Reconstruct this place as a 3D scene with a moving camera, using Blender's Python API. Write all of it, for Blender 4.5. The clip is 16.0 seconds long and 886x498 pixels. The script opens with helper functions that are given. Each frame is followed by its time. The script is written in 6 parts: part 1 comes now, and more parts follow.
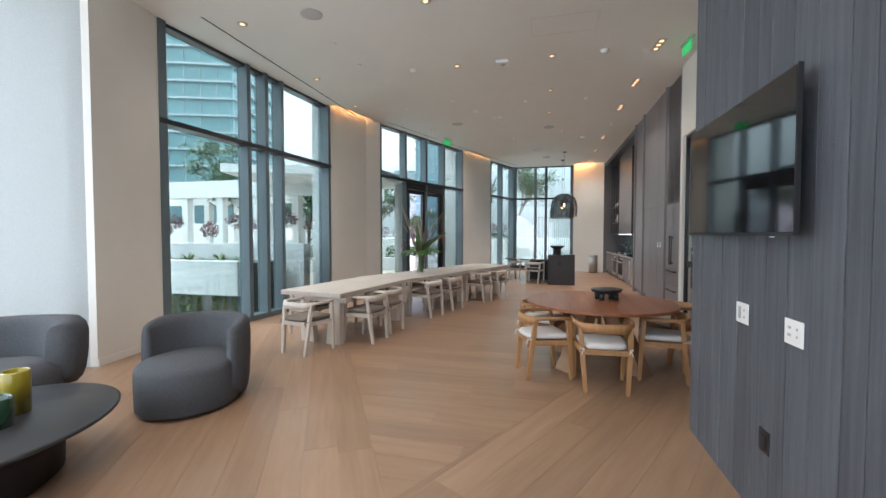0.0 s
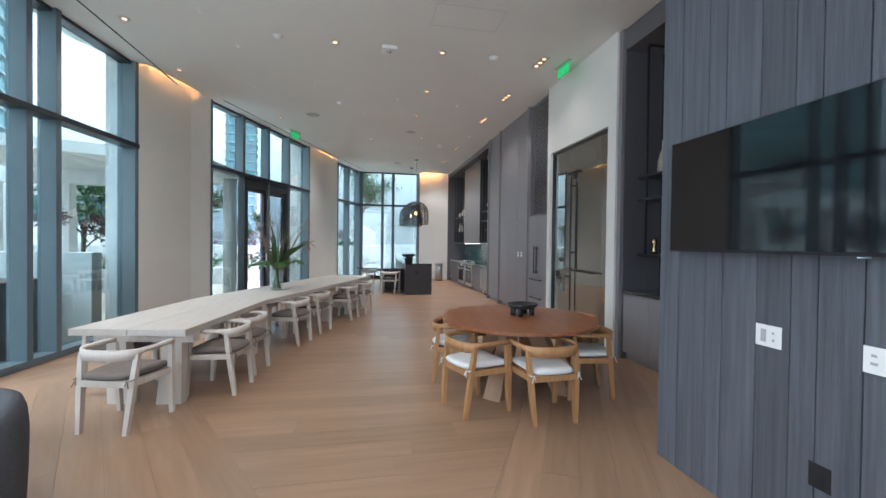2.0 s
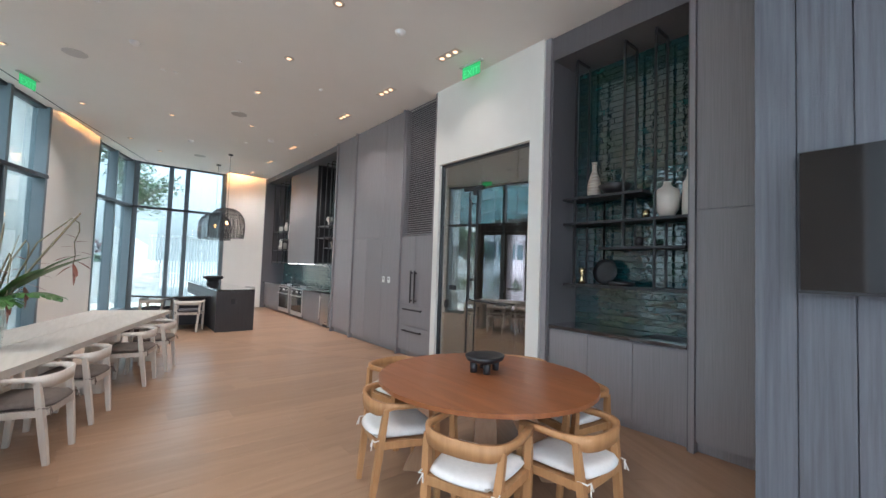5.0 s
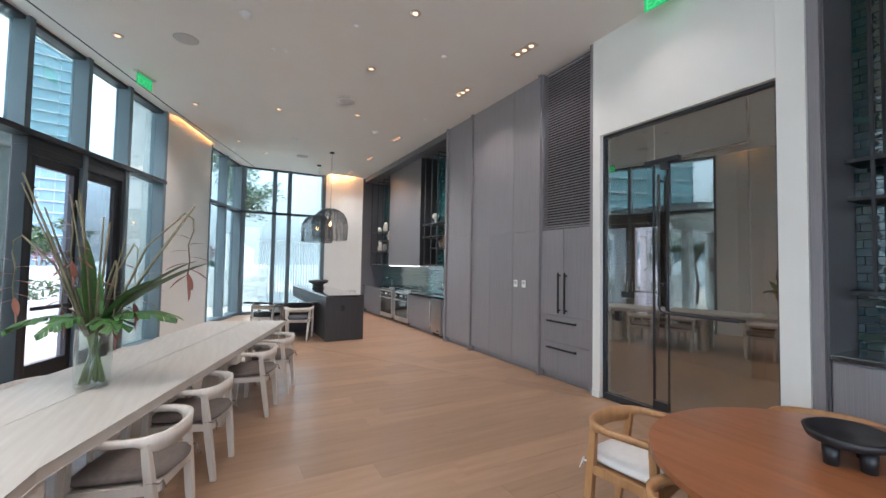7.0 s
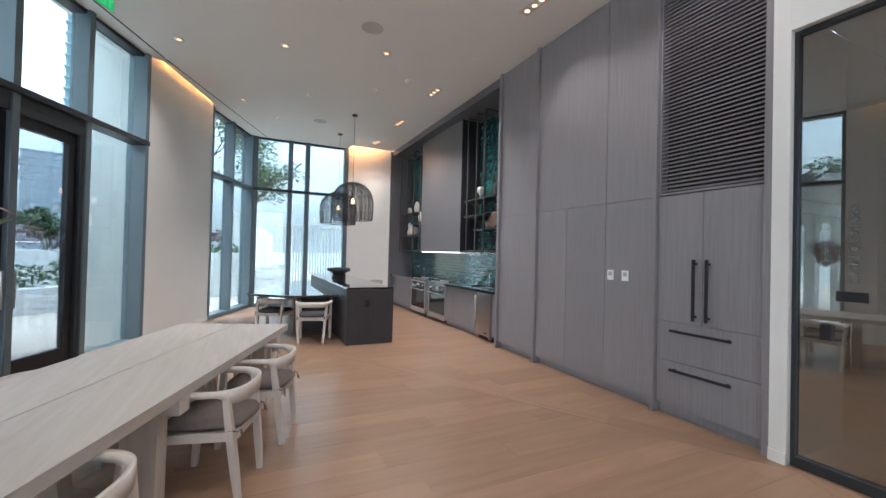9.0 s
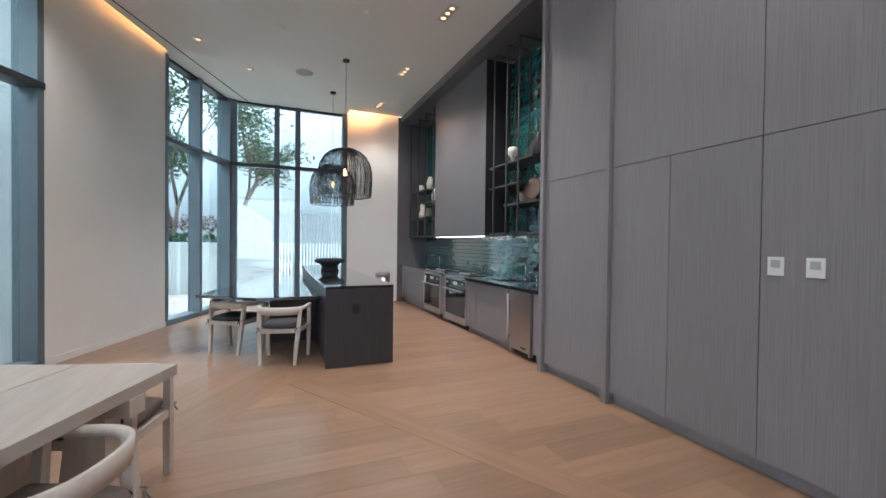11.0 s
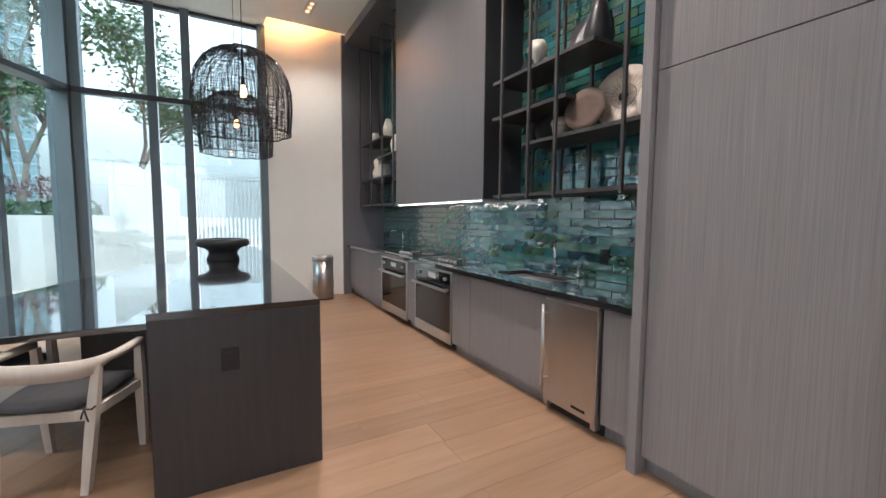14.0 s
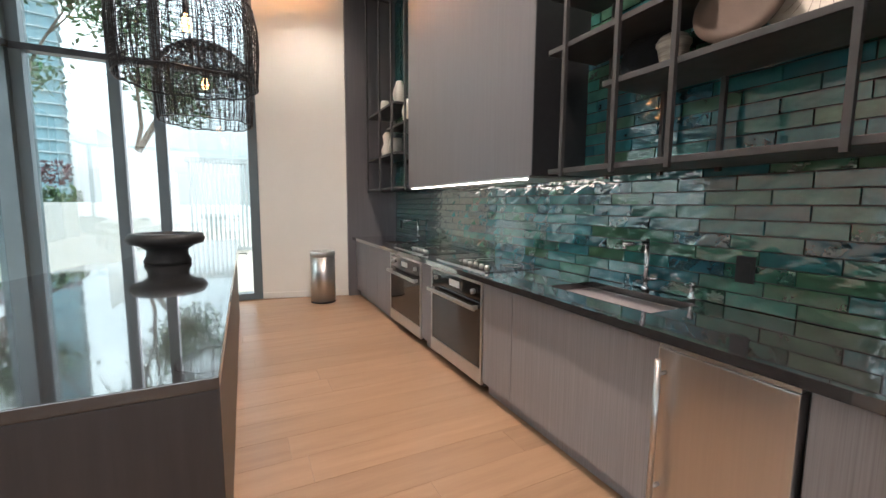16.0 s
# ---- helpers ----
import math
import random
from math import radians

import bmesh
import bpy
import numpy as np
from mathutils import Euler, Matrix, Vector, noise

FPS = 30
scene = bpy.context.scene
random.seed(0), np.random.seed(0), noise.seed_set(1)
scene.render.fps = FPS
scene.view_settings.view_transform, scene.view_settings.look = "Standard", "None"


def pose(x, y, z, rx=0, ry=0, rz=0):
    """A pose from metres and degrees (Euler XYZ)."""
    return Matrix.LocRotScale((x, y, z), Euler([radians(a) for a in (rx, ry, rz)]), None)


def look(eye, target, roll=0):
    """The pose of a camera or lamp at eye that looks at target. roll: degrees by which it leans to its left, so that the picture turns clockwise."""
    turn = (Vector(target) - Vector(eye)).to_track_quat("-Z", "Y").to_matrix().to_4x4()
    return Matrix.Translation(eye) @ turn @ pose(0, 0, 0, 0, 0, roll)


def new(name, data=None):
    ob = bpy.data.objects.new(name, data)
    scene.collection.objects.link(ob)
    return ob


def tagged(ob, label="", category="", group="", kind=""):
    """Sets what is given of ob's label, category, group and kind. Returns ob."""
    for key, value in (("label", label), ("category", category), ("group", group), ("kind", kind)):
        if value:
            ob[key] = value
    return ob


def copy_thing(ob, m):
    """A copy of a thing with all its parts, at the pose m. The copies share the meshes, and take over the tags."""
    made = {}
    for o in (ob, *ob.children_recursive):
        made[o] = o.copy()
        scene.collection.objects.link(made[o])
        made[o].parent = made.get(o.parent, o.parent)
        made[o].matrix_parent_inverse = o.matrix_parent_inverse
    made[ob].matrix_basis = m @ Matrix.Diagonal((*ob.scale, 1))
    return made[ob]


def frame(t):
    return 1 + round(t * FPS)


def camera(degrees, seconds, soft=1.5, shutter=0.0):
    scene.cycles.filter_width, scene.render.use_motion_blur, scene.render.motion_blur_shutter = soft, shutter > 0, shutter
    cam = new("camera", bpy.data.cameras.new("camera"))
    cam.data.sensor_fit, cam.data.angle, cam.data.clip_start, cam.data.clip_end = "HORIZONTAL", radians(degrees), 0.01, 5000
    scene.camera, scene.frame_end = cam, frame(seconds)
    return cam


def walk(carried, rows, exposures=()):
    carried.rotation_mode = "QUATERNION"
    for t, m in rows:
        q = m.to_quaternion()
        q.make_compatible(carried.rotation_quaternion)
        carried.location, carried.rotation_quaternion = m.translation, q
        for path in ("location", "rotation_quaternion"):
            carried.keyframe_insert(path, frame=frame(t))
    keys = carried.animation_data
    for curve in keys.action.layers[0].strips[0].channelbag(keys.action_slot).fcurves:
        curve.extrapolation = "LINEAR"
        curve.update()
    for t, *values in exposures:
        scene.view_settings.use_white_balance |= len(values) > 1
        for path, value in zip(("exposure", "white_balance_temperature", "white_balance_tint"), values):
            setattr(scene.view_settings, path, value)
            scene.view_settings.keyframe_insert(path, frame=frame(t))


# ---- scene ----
cam = camera(95.2, 16.0)
PATH = [
    (0, (0.022, 0.564, 1.543), (-0.462, 2.504, 1.477), 0.0),
    (0.5, (-0.275, 0.776, 1.546), (-0.46, 2.766, 1.497), 0.2),
    (1, (-0.567, 1.0, 1.552), (-0.503, 2.999, 1.515), 0.3),
    (1.5, (-0.767, 1.209, 1.57), (-0.533, 3.195, 1.54), 0.4),
    (2, (-1.023, 1.434, 1.578), (-0.65, 3.399, 1.55), 0.7),
    (2.5, (-1.186, 1.732, 1.546), (-0.698, 3.671, 1.529), 0.9),
    (3, (-1.312, 2.134, 1.567), (-0.679, 4.031, 1.565), 1.3),
    (3.5, (-1.437, 2.52, 1.57), (-0.625, 4.347, 1.588), 1.5),
    (3.7, (-1.472, 2.668, 1.557), (-0.575, 4.455, 1.588), 1.7),
    (5.8, (-1.828, 4.054, 1.637), (-0.5, 5.546, 1.74), 1.8),
    (6, (-1.844, 4.235, 1.614), (-0.574, 5.776, 1.715), 1.7),
    (6.5, (-1.862, 4.634, 1.6), (-0.741, 6.288, 1.69), 1.4),
    (7, (-1.775, 5.14, 1.617), (-0.816, 6.893, 1.698), 1.0),
    (7.5, (-1.716, 5.592, 1.607), (-0.835, 7.386, 1.678), 0.9),
    (8, (-1.574, 6.071, 1.59), (-0.73, 7.883, 1.649), 1.0),
    (8.5, (-1.447, 6.541, 1.558), (-0.6, 8.352, 1.599), 1.2),
    (9, (-1.269, 7.013, 1.533), (-0.414, 8.821, 1.559), 1.4),
    (9.2, (-1.17, 7.195, 1.55), (-0.323, 9.007, 1.565), 1.4),
    (11.3, (-0.272, 9.138, 1.443), (0.493, 10.985, 1.404), 0.7),
    (11.5, (-0.198, 9.307, 1.432), (0.573, 11.152, 1.382), 0.8),
    (12, (-0.041, 9.754, 1.417), (0.748, 11.59, 1.335), 0.5),
    (12.5, (0.077, 10.168, 1.409), (0.89, 11.992, 1.298), 0.3),
    (13, (0.228, 10.59, 1.43), (1.076, 12.396, 1.299), 0.2),
    (13.5, (0.314, 10.986, 1.418), (1.223, 12.763, 1.278), 0.5),
    (14, (0.469, 11.356, 1.411), (1.435, 13.1, 1.256), 0.4),
    (14.5, (0.589, 11.683, 1.411), (1.604, 13.397, 1.239), 0.4),
    (15, (0.714, 11.999, 1.406), (1.742, 13.704, 1.216), 0.6),
    (15.5, (0.881, 12.254, 1.393), (1.879, 13.976, 1.192), 0.8),
    (16, (1.031, 12.488, 1.402), (1.908, 14.273, 1.185), 0.4),
]
walk(cam, [(t, look(eye, target, roll)) for t, eye, target, roll in PATH], exposures=[(0.0, 1.95, 6050, 16), (0.5, 1.92, 5700, 14), (1.0, 1.95, 5450, 13), (2.0, 2.02, 5550, 13), (3.5, 2.2, 5700, 15), (5.8, 2.38, 5750, 16), (7.0, 2.28, 5650, 16), (8.5, 2.2, 5600, 16), (12.5, 1.95, 5650, 16), (16.0, 2.26, 6450, 19)])

# ---- light ----
world = bpy.data.worlds.new("sky")
scene.world = world
world.use_nodes = True
wn, wl = world.node_tree.nodes, world.node_tree.links
wn.clear()
w_out = wn.new("ShaderNodeOutputWorld")
w_bg = wn.new("ShaderNodeBackground")
w_bg.inputs["Strength"].default_value = 0.15
w_sky = wn.new("ShaderNodeTexSky")
w_sky.sky_type = "NISHITA"
w_sky.sun_disc = False
w_sky.sun_elevation = radians(52)
w_sky.sun_rotation = radians(-75)
w_sky.dust_density = 3.0
w_co = wn.new("ShaderNodeTexCoord")
w_no = wn.new("ShaderNodeTexNoise")
w_no.inputs["Scale"].default_value = 2.2
w_no.inputs["Detail"].default_value = 7
w_no.inputs["Roughness"].default_value = 0.6
w_ra = wn.new("ShaderNodeValToRGB")
w_ra.color_ramp.elements[0].position, w_ra.color_ramp.elements[0].color = 0.35, (0.55, 0.55, 0.55, 1)
w_ra.color_ramp.elements[1].position, w_ra.color_ramp.elements[1].color = 0.62, (0.97, 0.97, 0.97, 1)
w_mx = wn.new("ShaderNodeMix")
w_mx.data_type = "RGBA"
w_mx.inputs["B"].default_value = (14.5, 15.0, 15.4, 1)
wl.new(w_co.outputs["Generated"], w_no.inputs["Vector"])
wl.new(w_no.outputs["Fac"], w_ra.inputs["Fac"])
wl.new(w_ra.outputs["Color"], w_mx.inputs["Factor"])
wl.new(w_sky.outputs["Color"], w_mx.inputs["A"])
w_sep = wn.new("ShaderNodeSeparateXYZ")
w_map = wn.new("ShaderNodeMapRange")
w_map.inputs["From Min"].default_value, w_map.inputs["From Max"].default_value = 0.04, 0.8
w_map.inputs["To Min"].default_value, w_map.inputs["To Max"].default_value = 0.23, 1.42
w_mul = wn.new("ShaderNodeVectorMath")
w_mul.operation = "SCALE"
wl.new(w_co.outputs["Generated"], w_sep.inputs["Vector"])
wl.new(w_sep.outputs["Z"], w_map.inputs["Value"])
wl.new(w_mx.outputs["Result"], w_mul.inputs[0])
wl.new(w_map.outputs["Result"], w_mul.inputs["Scale"])
wl.new(w_mul.outputs["Vector"], w_bg.inputs["Color"])
wl.new(w_bg.outputs["Background"], w_out.inputs["Surface"])

sun = new("sun", bpy.data.lights.new("sun", "SUN"))
sun.data.energy, sun.data.angle, sun.data.color = 0.6, radians(14), (1.0, 0.97, 0.92)
sun.matrix_world = look((-20, 8, 30), (0, 9, 0))


def window_light(x, y, tx, ty, w, energy):
    """Area lamp added inside an unseen lounge window wall to brighten the room."""
    a = new("window_light", bpy.data.lights.new("window_light", "AREA"))
    a.data.shape, a.data.size, a.data.size_y, a.data.energy, a.data.color = "RECTANGLE", w, 4.2, energy, (0.94, 0.97, 1.0)
    a.matrix_world = look((x, y, 2.3), (tx, ty, 2.3))


window_light(-6.45, 0.2, 0, 0.2, 6.2, 45)
window_light(-2.7, -3.05, -2.7, 3, 7.2, 45)


# ---- materials ----
def ramp(nt, src, c0, c1, p0=0.3, p1=0.7):
    r = nt.nodes.new("ShaderNodeValToRGB")
    e = r.color_ramp.elements
    e[0].position, e[0].color = p0, (*c0, 1)
    e[1].position, e[1].color = p1, (*c1, 1)
    nt.links.new(src, r.inputs["Fac"])
    return r.outputs["Color"]


def noise_at(nt, scale, stretch=(1, 1, 1), detail=4, rough=0.6, vary=False):
    """Noise in the object's own metres, stretched along an axis; vary shifts it from object to object."""
    co = nt.nodes.new("ShaderNodeTexCoord")
    mp = nt.nodes.new("ShaderNodeMapping")
    mp.inputs["Scale"].default_value = stretch
    nt.links.new(co.outputs["Object"], mp.inputs["Vector"])
    n = nt.nodes.new("ShaderNodeTexNoise")
    n.inputs["Scale"].default_value, n.inputs["Detail"].default_value, n.inputs["Roughness"].default_value = scale, detail, rough
    if vary:
        inf = nt.nodes.new("ShaderNodeObjectInfo")
        mul = nt.nodes.new("ShaderNodeMath")
        mul.operation = "MULTIPLY"
        mul.inputs[1].default_value = 37.0
        nt.links.new(inf.outputs["Random"], mul.inputs[0])
        nt.links.new(mul.outputs[0], mp.inputs["Location"])
    nt.links.new(mp.outputs["Vector"], n.inputs["Vector"])
    return n.outputs["Fac"]


def mat(name, c0, c1=None, rough=0.6, metal=0.0, scale=6.0, stretch=(1, 1, 1), bump=0.0, bscale=60.0, bstretch=None,
        vary=0.0, rvar=0.0, coat=0.0, spec=0.5):
    """A surface with two tones, grain, fine relief and, with vary, a tone of its own for each object."""
    m = bpy.data.materials.new(name)
    m.use_nodes = True
    nt = m.node_tree
    b = nt.nodes["Principled BSDF"]
    c1 = c1 or tuple(v * 0.9 for v in c0)
    n = noise_at(nt, scale, stretch, 6, 0.62, vary > 0)
    col = ramp(nt, n, c0, c1)
    if vary:
        inf = nt.nodes.new("ShaderNodeObjectInfo")
        mr = nt.nodes.new("ShaderNodeMapRange")
        mr.inputs["To Min"].default_value, mr.inputs["To Max"].default_value = 1 - vary, 1 + vary
        nt.links.new(inf.outputs["Random"], mr.inputs["Value"])
        hs = nt.nodes.new("ShaderNodeHueSaturation")
        nt.links.new(col, hs.inputs["Color"])
        nt.links.new(mr.outputs["Result"], hs.inputs["Value"])
        col = hs.outputs["Color"]
    nt.links.new(col, b.inputs["Base Color"])
    b.inputs["Roughness"].default_value, b.inputs["Metallic"].default_value = rough, metal
    b.inputs["Coat Weight"].default_value = coat
    b.inputs["Specular IOR Level"].default_value = spec
    if rvar:
        mr = nt.nodes.new("ShaderNodeMapRange")
        mr.inputs["To Min"].default_value, mr.inputs["To Max"].default_value = rough - rvar, rough + rvar
        nt.links.new(noise_at(nt, scale * 0.6, stretch, 5), mr.inputs["Value"])
        nt.links.new(mr.outputs["Result"], b.inputs["Roughness"])
    if bump:
        bp = nt.nodes.new("ShaderNodeBump")
        bp.inputs["Strength"].default_value, bp.inputs["Distance"].default_value = bump, 0.004
        nt.links.new(noise_at(nt, bscale, bstretch or stretch, 4), bp.inputs["Height"])
        nt.links.new(bp.outputs["Normal"], b.inputs["Normal"])
    return m


def glow(name, color, strength):
    m = bpy.data.materials.new(name)
    m.use_nodes = True
    b = m.node_tree.nodes["Principled BSDF"]
    b.inputs["Base Color"].default_value = (*color, 1)
    b.inputs["Emission Color"].default_value = (*color, 1)
    b.inputs["Emission Strength"].default_value = strength
    return m


def pane_mat(name, tint, sheen=0.035, gloss=1.0):
    """Flat glass: tinted see-through with a mirror sheen that grows at grazing angles."""
    m = bpy.data.materials.new(name)
    m.use_nodes = True
    nt = m.node_tree
    nt.nodes.clear()
    out = nt.nodes.new("ShaderNodeOutputMaterial")
    tr = nt.nodes.new("ShaderNodeBsdfTransparent")
    tr.inputs["Color"].default_value = (*tint, 1)
    gl = nt.nodes.new("ShaderNodeBsdfGlossy")
    gl.inputs["Roughness"].default_value = 0.0
    gl.inputs["Color"].default_value = (gloss, gloss, gloss, 1)
    lw = nt.nodes.new("ShaderNodeLayerWeight")
    lw.inputs["Blend"].default_value = 0.5
    pw = nt.nodes.new("ShaderNodeMath")
    pw.operation = "POWER"
    pw.inputs[1].default_value = 4.5
    fr = nt.nodes.new("ShaderNodeMath")
    fr.operation = "MULTIPLY_ADD"
    fr.inputs[1].default_value, fr.inputs[2].default_value = 1 - sheen, sheen
    nt.links.new(lw.outputs["Facing"], pw.inputs[0])
    nt.links.new(pw.outputs[0], fr.inputs[0])
    mx = nt.nodes.new("ShaderNodeMixShader")
    nt.links.new(fr.outputs[0], mx.inputs["Fac"])
    nt.links.new(tr.outputs["BSDF"], mx.inputs[1])
    nt.links.new(gl.outputs["BSDF"], mx.inputs[2])
    nt.links.new(mx.outputs["Shader"], out.inputs["Surface"])
    return m


M_WALL = mat("white_paint", (0.78, 0.76, 0.71), (0.74, 0.72, 0.67), 0.65, scale=1.2, bump=0.05, bscale=150)
M_CEIL = mat("ceiling_paint", (0.80, 0.78, 0.74), (0.77, 0.75, 0.71), 0.8, scale=0.8, bump=0.04, bscale=120)
M_FRAME = mat("blue_grey_metal", (0.125, 0.165, 0.185), (0.11, 0.15, 0.17), 0.4, metal=0.0, scale=3, bump=0.03, bscale=300)
M_DARKFRAME = mat("dark_bronze", (0.03, 0.035, 0.04), (0.024, 0.028, 0.032), 0.4, scale=4)
M_BLACK = mat("black_metal", (0.018, 0.018, 0.02), (0.012, 0.012, 0.014), 0.42, scale=20, rvar=0.08)
M_RACK = mat("charcoal_powder_coat", (0.055, 0.052, 0.052), (0.04, 0.038, 0.038), 0.45, scale=20, rvar=0.08)
M_GLASS = pane_mat("window_glass", (0.60, 0.68, 0.672), 0.09)
M_CLEAR = pane_mat("clear_door_glass", (0.86, 0.865, 0.90), 0.06)
M_TINT = pane_mat("door_glass", (0.52, 0.56, 0.54), 0.26)
M_OAK = mat("oak_floor", (0.350, 0.220, 0.136), (0.275, 0.167, 0.100), 0.30, scale=2.6, stretch=(0.5, 6, 1), bump=0.08, bscale=30, bstretch=(0.5, 14, 1), vary=0.12, rvar=0.08)
M_JOINT = mat("floor_joint", (0.22, 0.14, 0.088), None, 0.8)
M_CHAR = mat("charred_wood", (0.122, 0.132, 0.152), (0.066, 0.072, 0.085), 0.48, scale=3.6, stretch=(9, 9, 0.3), bump=0.7, bscale=16, bstretch=(9, 9, 0.5), vary=0.16, rvar=0.1)
M_CAB = mat("grey_wood_veneer", (0.285, 0.264, 0.272), (0.205, 0.190, 0.197), 0.45, scale=4.0, stretch=(42, 42, 0.5), bump=0.22, bscale=34, bstretch=(10, 10, 0.2), vary=0.05, rvar=0.06)
M_STONE = mat("black_stone_top", (0.030, 0.029, 0.030), (0.018, 0.018, 0.019), 0.09, scale=5, rvar=0.03, coat=1.0, spec=0.9)
M_ISLAND = mat("black_island_panel", (0.05, 0.048, 0.05), (0.038, 0.036, 0.038), 0.4, scale=5, stretch=(6, 6, 0.5), bump=0.06, bscale=60)
M_HOOD = mat("charcoal_satin_panel", (0.135, 0.128, 0.134), (0.115, 0.108, 0.114), 0.34, scale=3.0, stretch=(20, 20, 0.5), bump=0.06, bscale=40, rvar=0.05)
M_STEEL = mat("brushed_steel", (0.60, 0.585, 0.57), (0.56, 0.545, 0.53), 0.32, metal=1.0, scale=3, stretch=(30, 30, 0.6), rvar=0.05)
M_SINK = mat("satin_sink_steel", (0.80, 0.78, 0.75), (0.74, 0.72, 0.69), 0.34, metal=1.0, scale=4)
M_CHROME = mat("chrome", (0.75, 0.75, 0.76), (0.70, 0.70, 0.71), 0.1, metal=1.0)
M_OVENGLASS = mat("oven_glass", (0.012, 0.011, 0.010), (0.016, 0.014, 0.012), 0.05)
M_GROUT = mat("grout", (0.07, 0.09, 0.09), None, 0.8)
M_WASH = mat("whitewashed_oak", (0.54, 0.49, 0.43), (0.46, 0.41, 0.355), 0.55, scale=3, stretch=(8, 0.6, 8), bump=0.15, bscale=25, vary=0.04)
M_WASHV = mat("whitewashed_oak_legs", (0.66, 0.60, 0.53), (0.56, 0.50, 0.43), 0.55, scale=3, stretch=(8, 8, 0.6), bump=0.15, bscale=25)
M_GREYCUSH = mat("grey_brown_cushion", (0.21, 0.175, 0.15), (0.17, 0.14, 0.12), 0.95, scale=40, bump=0.4, bscale=400)
M_TEAK = mat("honey_teak", (0.44, 0.235, 0.10), (0.33, 0.165, 0.065), 0.5, scale=4, stretch=(7, 7, 0.6), bump=0.1, bscale=40, vary=0.06)
M_WALNUT = mat("reddish_walnut", (0.32, 0.118, 0.045), (0.215, 0.077, 0.029), 0.30, scale=2.6, stretch=(7, 0.6, 1), bump=0.06, bscale=40, vary=0.06, rvar=0.05)
M_WHITECUSH = mat("white_cushion", (0.72, 0.70, 0.67), (0.66, 0.64, 0.61), 0.95, scale=30, bump=0.3, bscale=300)
M_FELT = mat("charcoal_felt", (0.105, 0.110, 0.120), (0.080, 0.084, 0.093), 0.95, scale=60, bump=0.35, bscale=350, spec=0.2)
M_PLASTIC = mat("white_plastic", (0.82, 0.82, 0.80), (0.8, 0.8, 0.78), 0.35)
M_SCREEN = mat("tv_screen", (0.004, 0.004, 0.005), (0.005, 0.005, 0.006), 0.06, coat=0.3, spec=0.6)
M_LIGHT = glow("warm_lamp", (1.0, 0.60, 0.30), 0.55)
M_COVE = glow("cove_strip", (1.0, 0.45, 0.14), 16.0)
M_GREENLED = glow("green_exit", (0.06, 0.46, 0.15), 0.3)
M_OUTWHITE = mat("white_render", (0.68, 0.68, 0.67), (0.60, 0.60, 0.59), 0.8, scale=0.7, bump=0.1, bscale=40)
M_PAVE = mat("beige_paving", (0.52, 0.43, 0.35), (0.44, 0.36, 0.30), 0.8, scale=1.5, bump=0.15, bscale=50, vary=0.06)
M_LEAF = mat("green_leaf", (0.055, 0.12, 0.03), (0.025, 0.06, 0.018), 0.5, scale=8, vary=0.2)
M_REDLEAF = mat("red_leaf", (0.14, 0.035, 0.04), (0.06, 0.02, 0.025), 0.5, scale=8)
M_BARK = mat("bark", (0.16, 0.12, 0.09), (0.08, 0.06, 0.045), 0.9, scale=12, bump=0.6, bscale=30)


# ---- builders ----
def add_box(bm, x0, x1, y0, y1, z0, z1, bevel=0.0):
    vs = [bm.verts.new((x, y, z)) for z in (z0, z1) for y in (y0, y1) for x in (x0, x1)]
    fs = [bm.faces.new([vs[i] for i in q]) for q in ((0, 2, 3, 1), (4, 5, 7, 6), (0, 1, 5, 4), (2, 6, 7, 3), (0, 4, 6, 2), (1, 3, 7, 5))]
    if bevel:
        edges = list({e for f in fs for e in f.edges})
        bmesh.ops.bevel(bm, geom=edges, offset=bevel, segments=2, profile=0.6, affect="EDGES")


def done(name, bm, material, parent=None, smooth=False, m=None):
    me = bpy.data.meshes.new(name)
    bmesh.ops.recalc_face_normals(bm, faces=bm.faces)
    bm.to_mesh(me)
    bm.free()
    me.materials.append(material)
    if smooth:
        for p in me.polygons:
            p.use_smooth = True
    ob = new(name, me)
    if m is not None:
        ob.matrix_world = m
    if parent is not None:
        ob.parent = parent
    return ob


def box(name, x0, x1, y0, y1, z0, z1, material, parent=None, bevel=0.0, m=None):
    bm = bmesh.new()
    add_box(bm, min(x0, x1), max(x0, x1), min(y0, y1), max(y0, y1), z0, z1, bevel)
    return done(name, bm, material, parent, m=m)


def boxes(name, rows, material, parent=None, bevel=0.0, m=None):
    bm = bmesh.new()
    for r in rows:
        add_box(bm, *r, bevel)
    return done(name, bm, material, parent, m=m)


def prism(name, pts, z0, z1, material, parent=None, bevel=0.0):
    bm = bmesh.new()
    lo = [bm.verts.new((x, y, z0)) for x, y in pts]
    hi = [bm.verts.new((x, y, z1)) for x, y in pts]
    bm.faces.new(lo[::-1])
    bm.faces.new(hi)
    n = len(pts)
    for i in range(n):
        bm.faces.new((lo[i], lo[(i + 1) % n], hi[(i + 1) % n], hi[i]))
    if bevel:
        bmesh.ops.bevel(bm, geom=list(bm.edges), offset=bevel, segments=2, profile=0.6, affect="EDGES")
    return done(name, bm, material, parent)


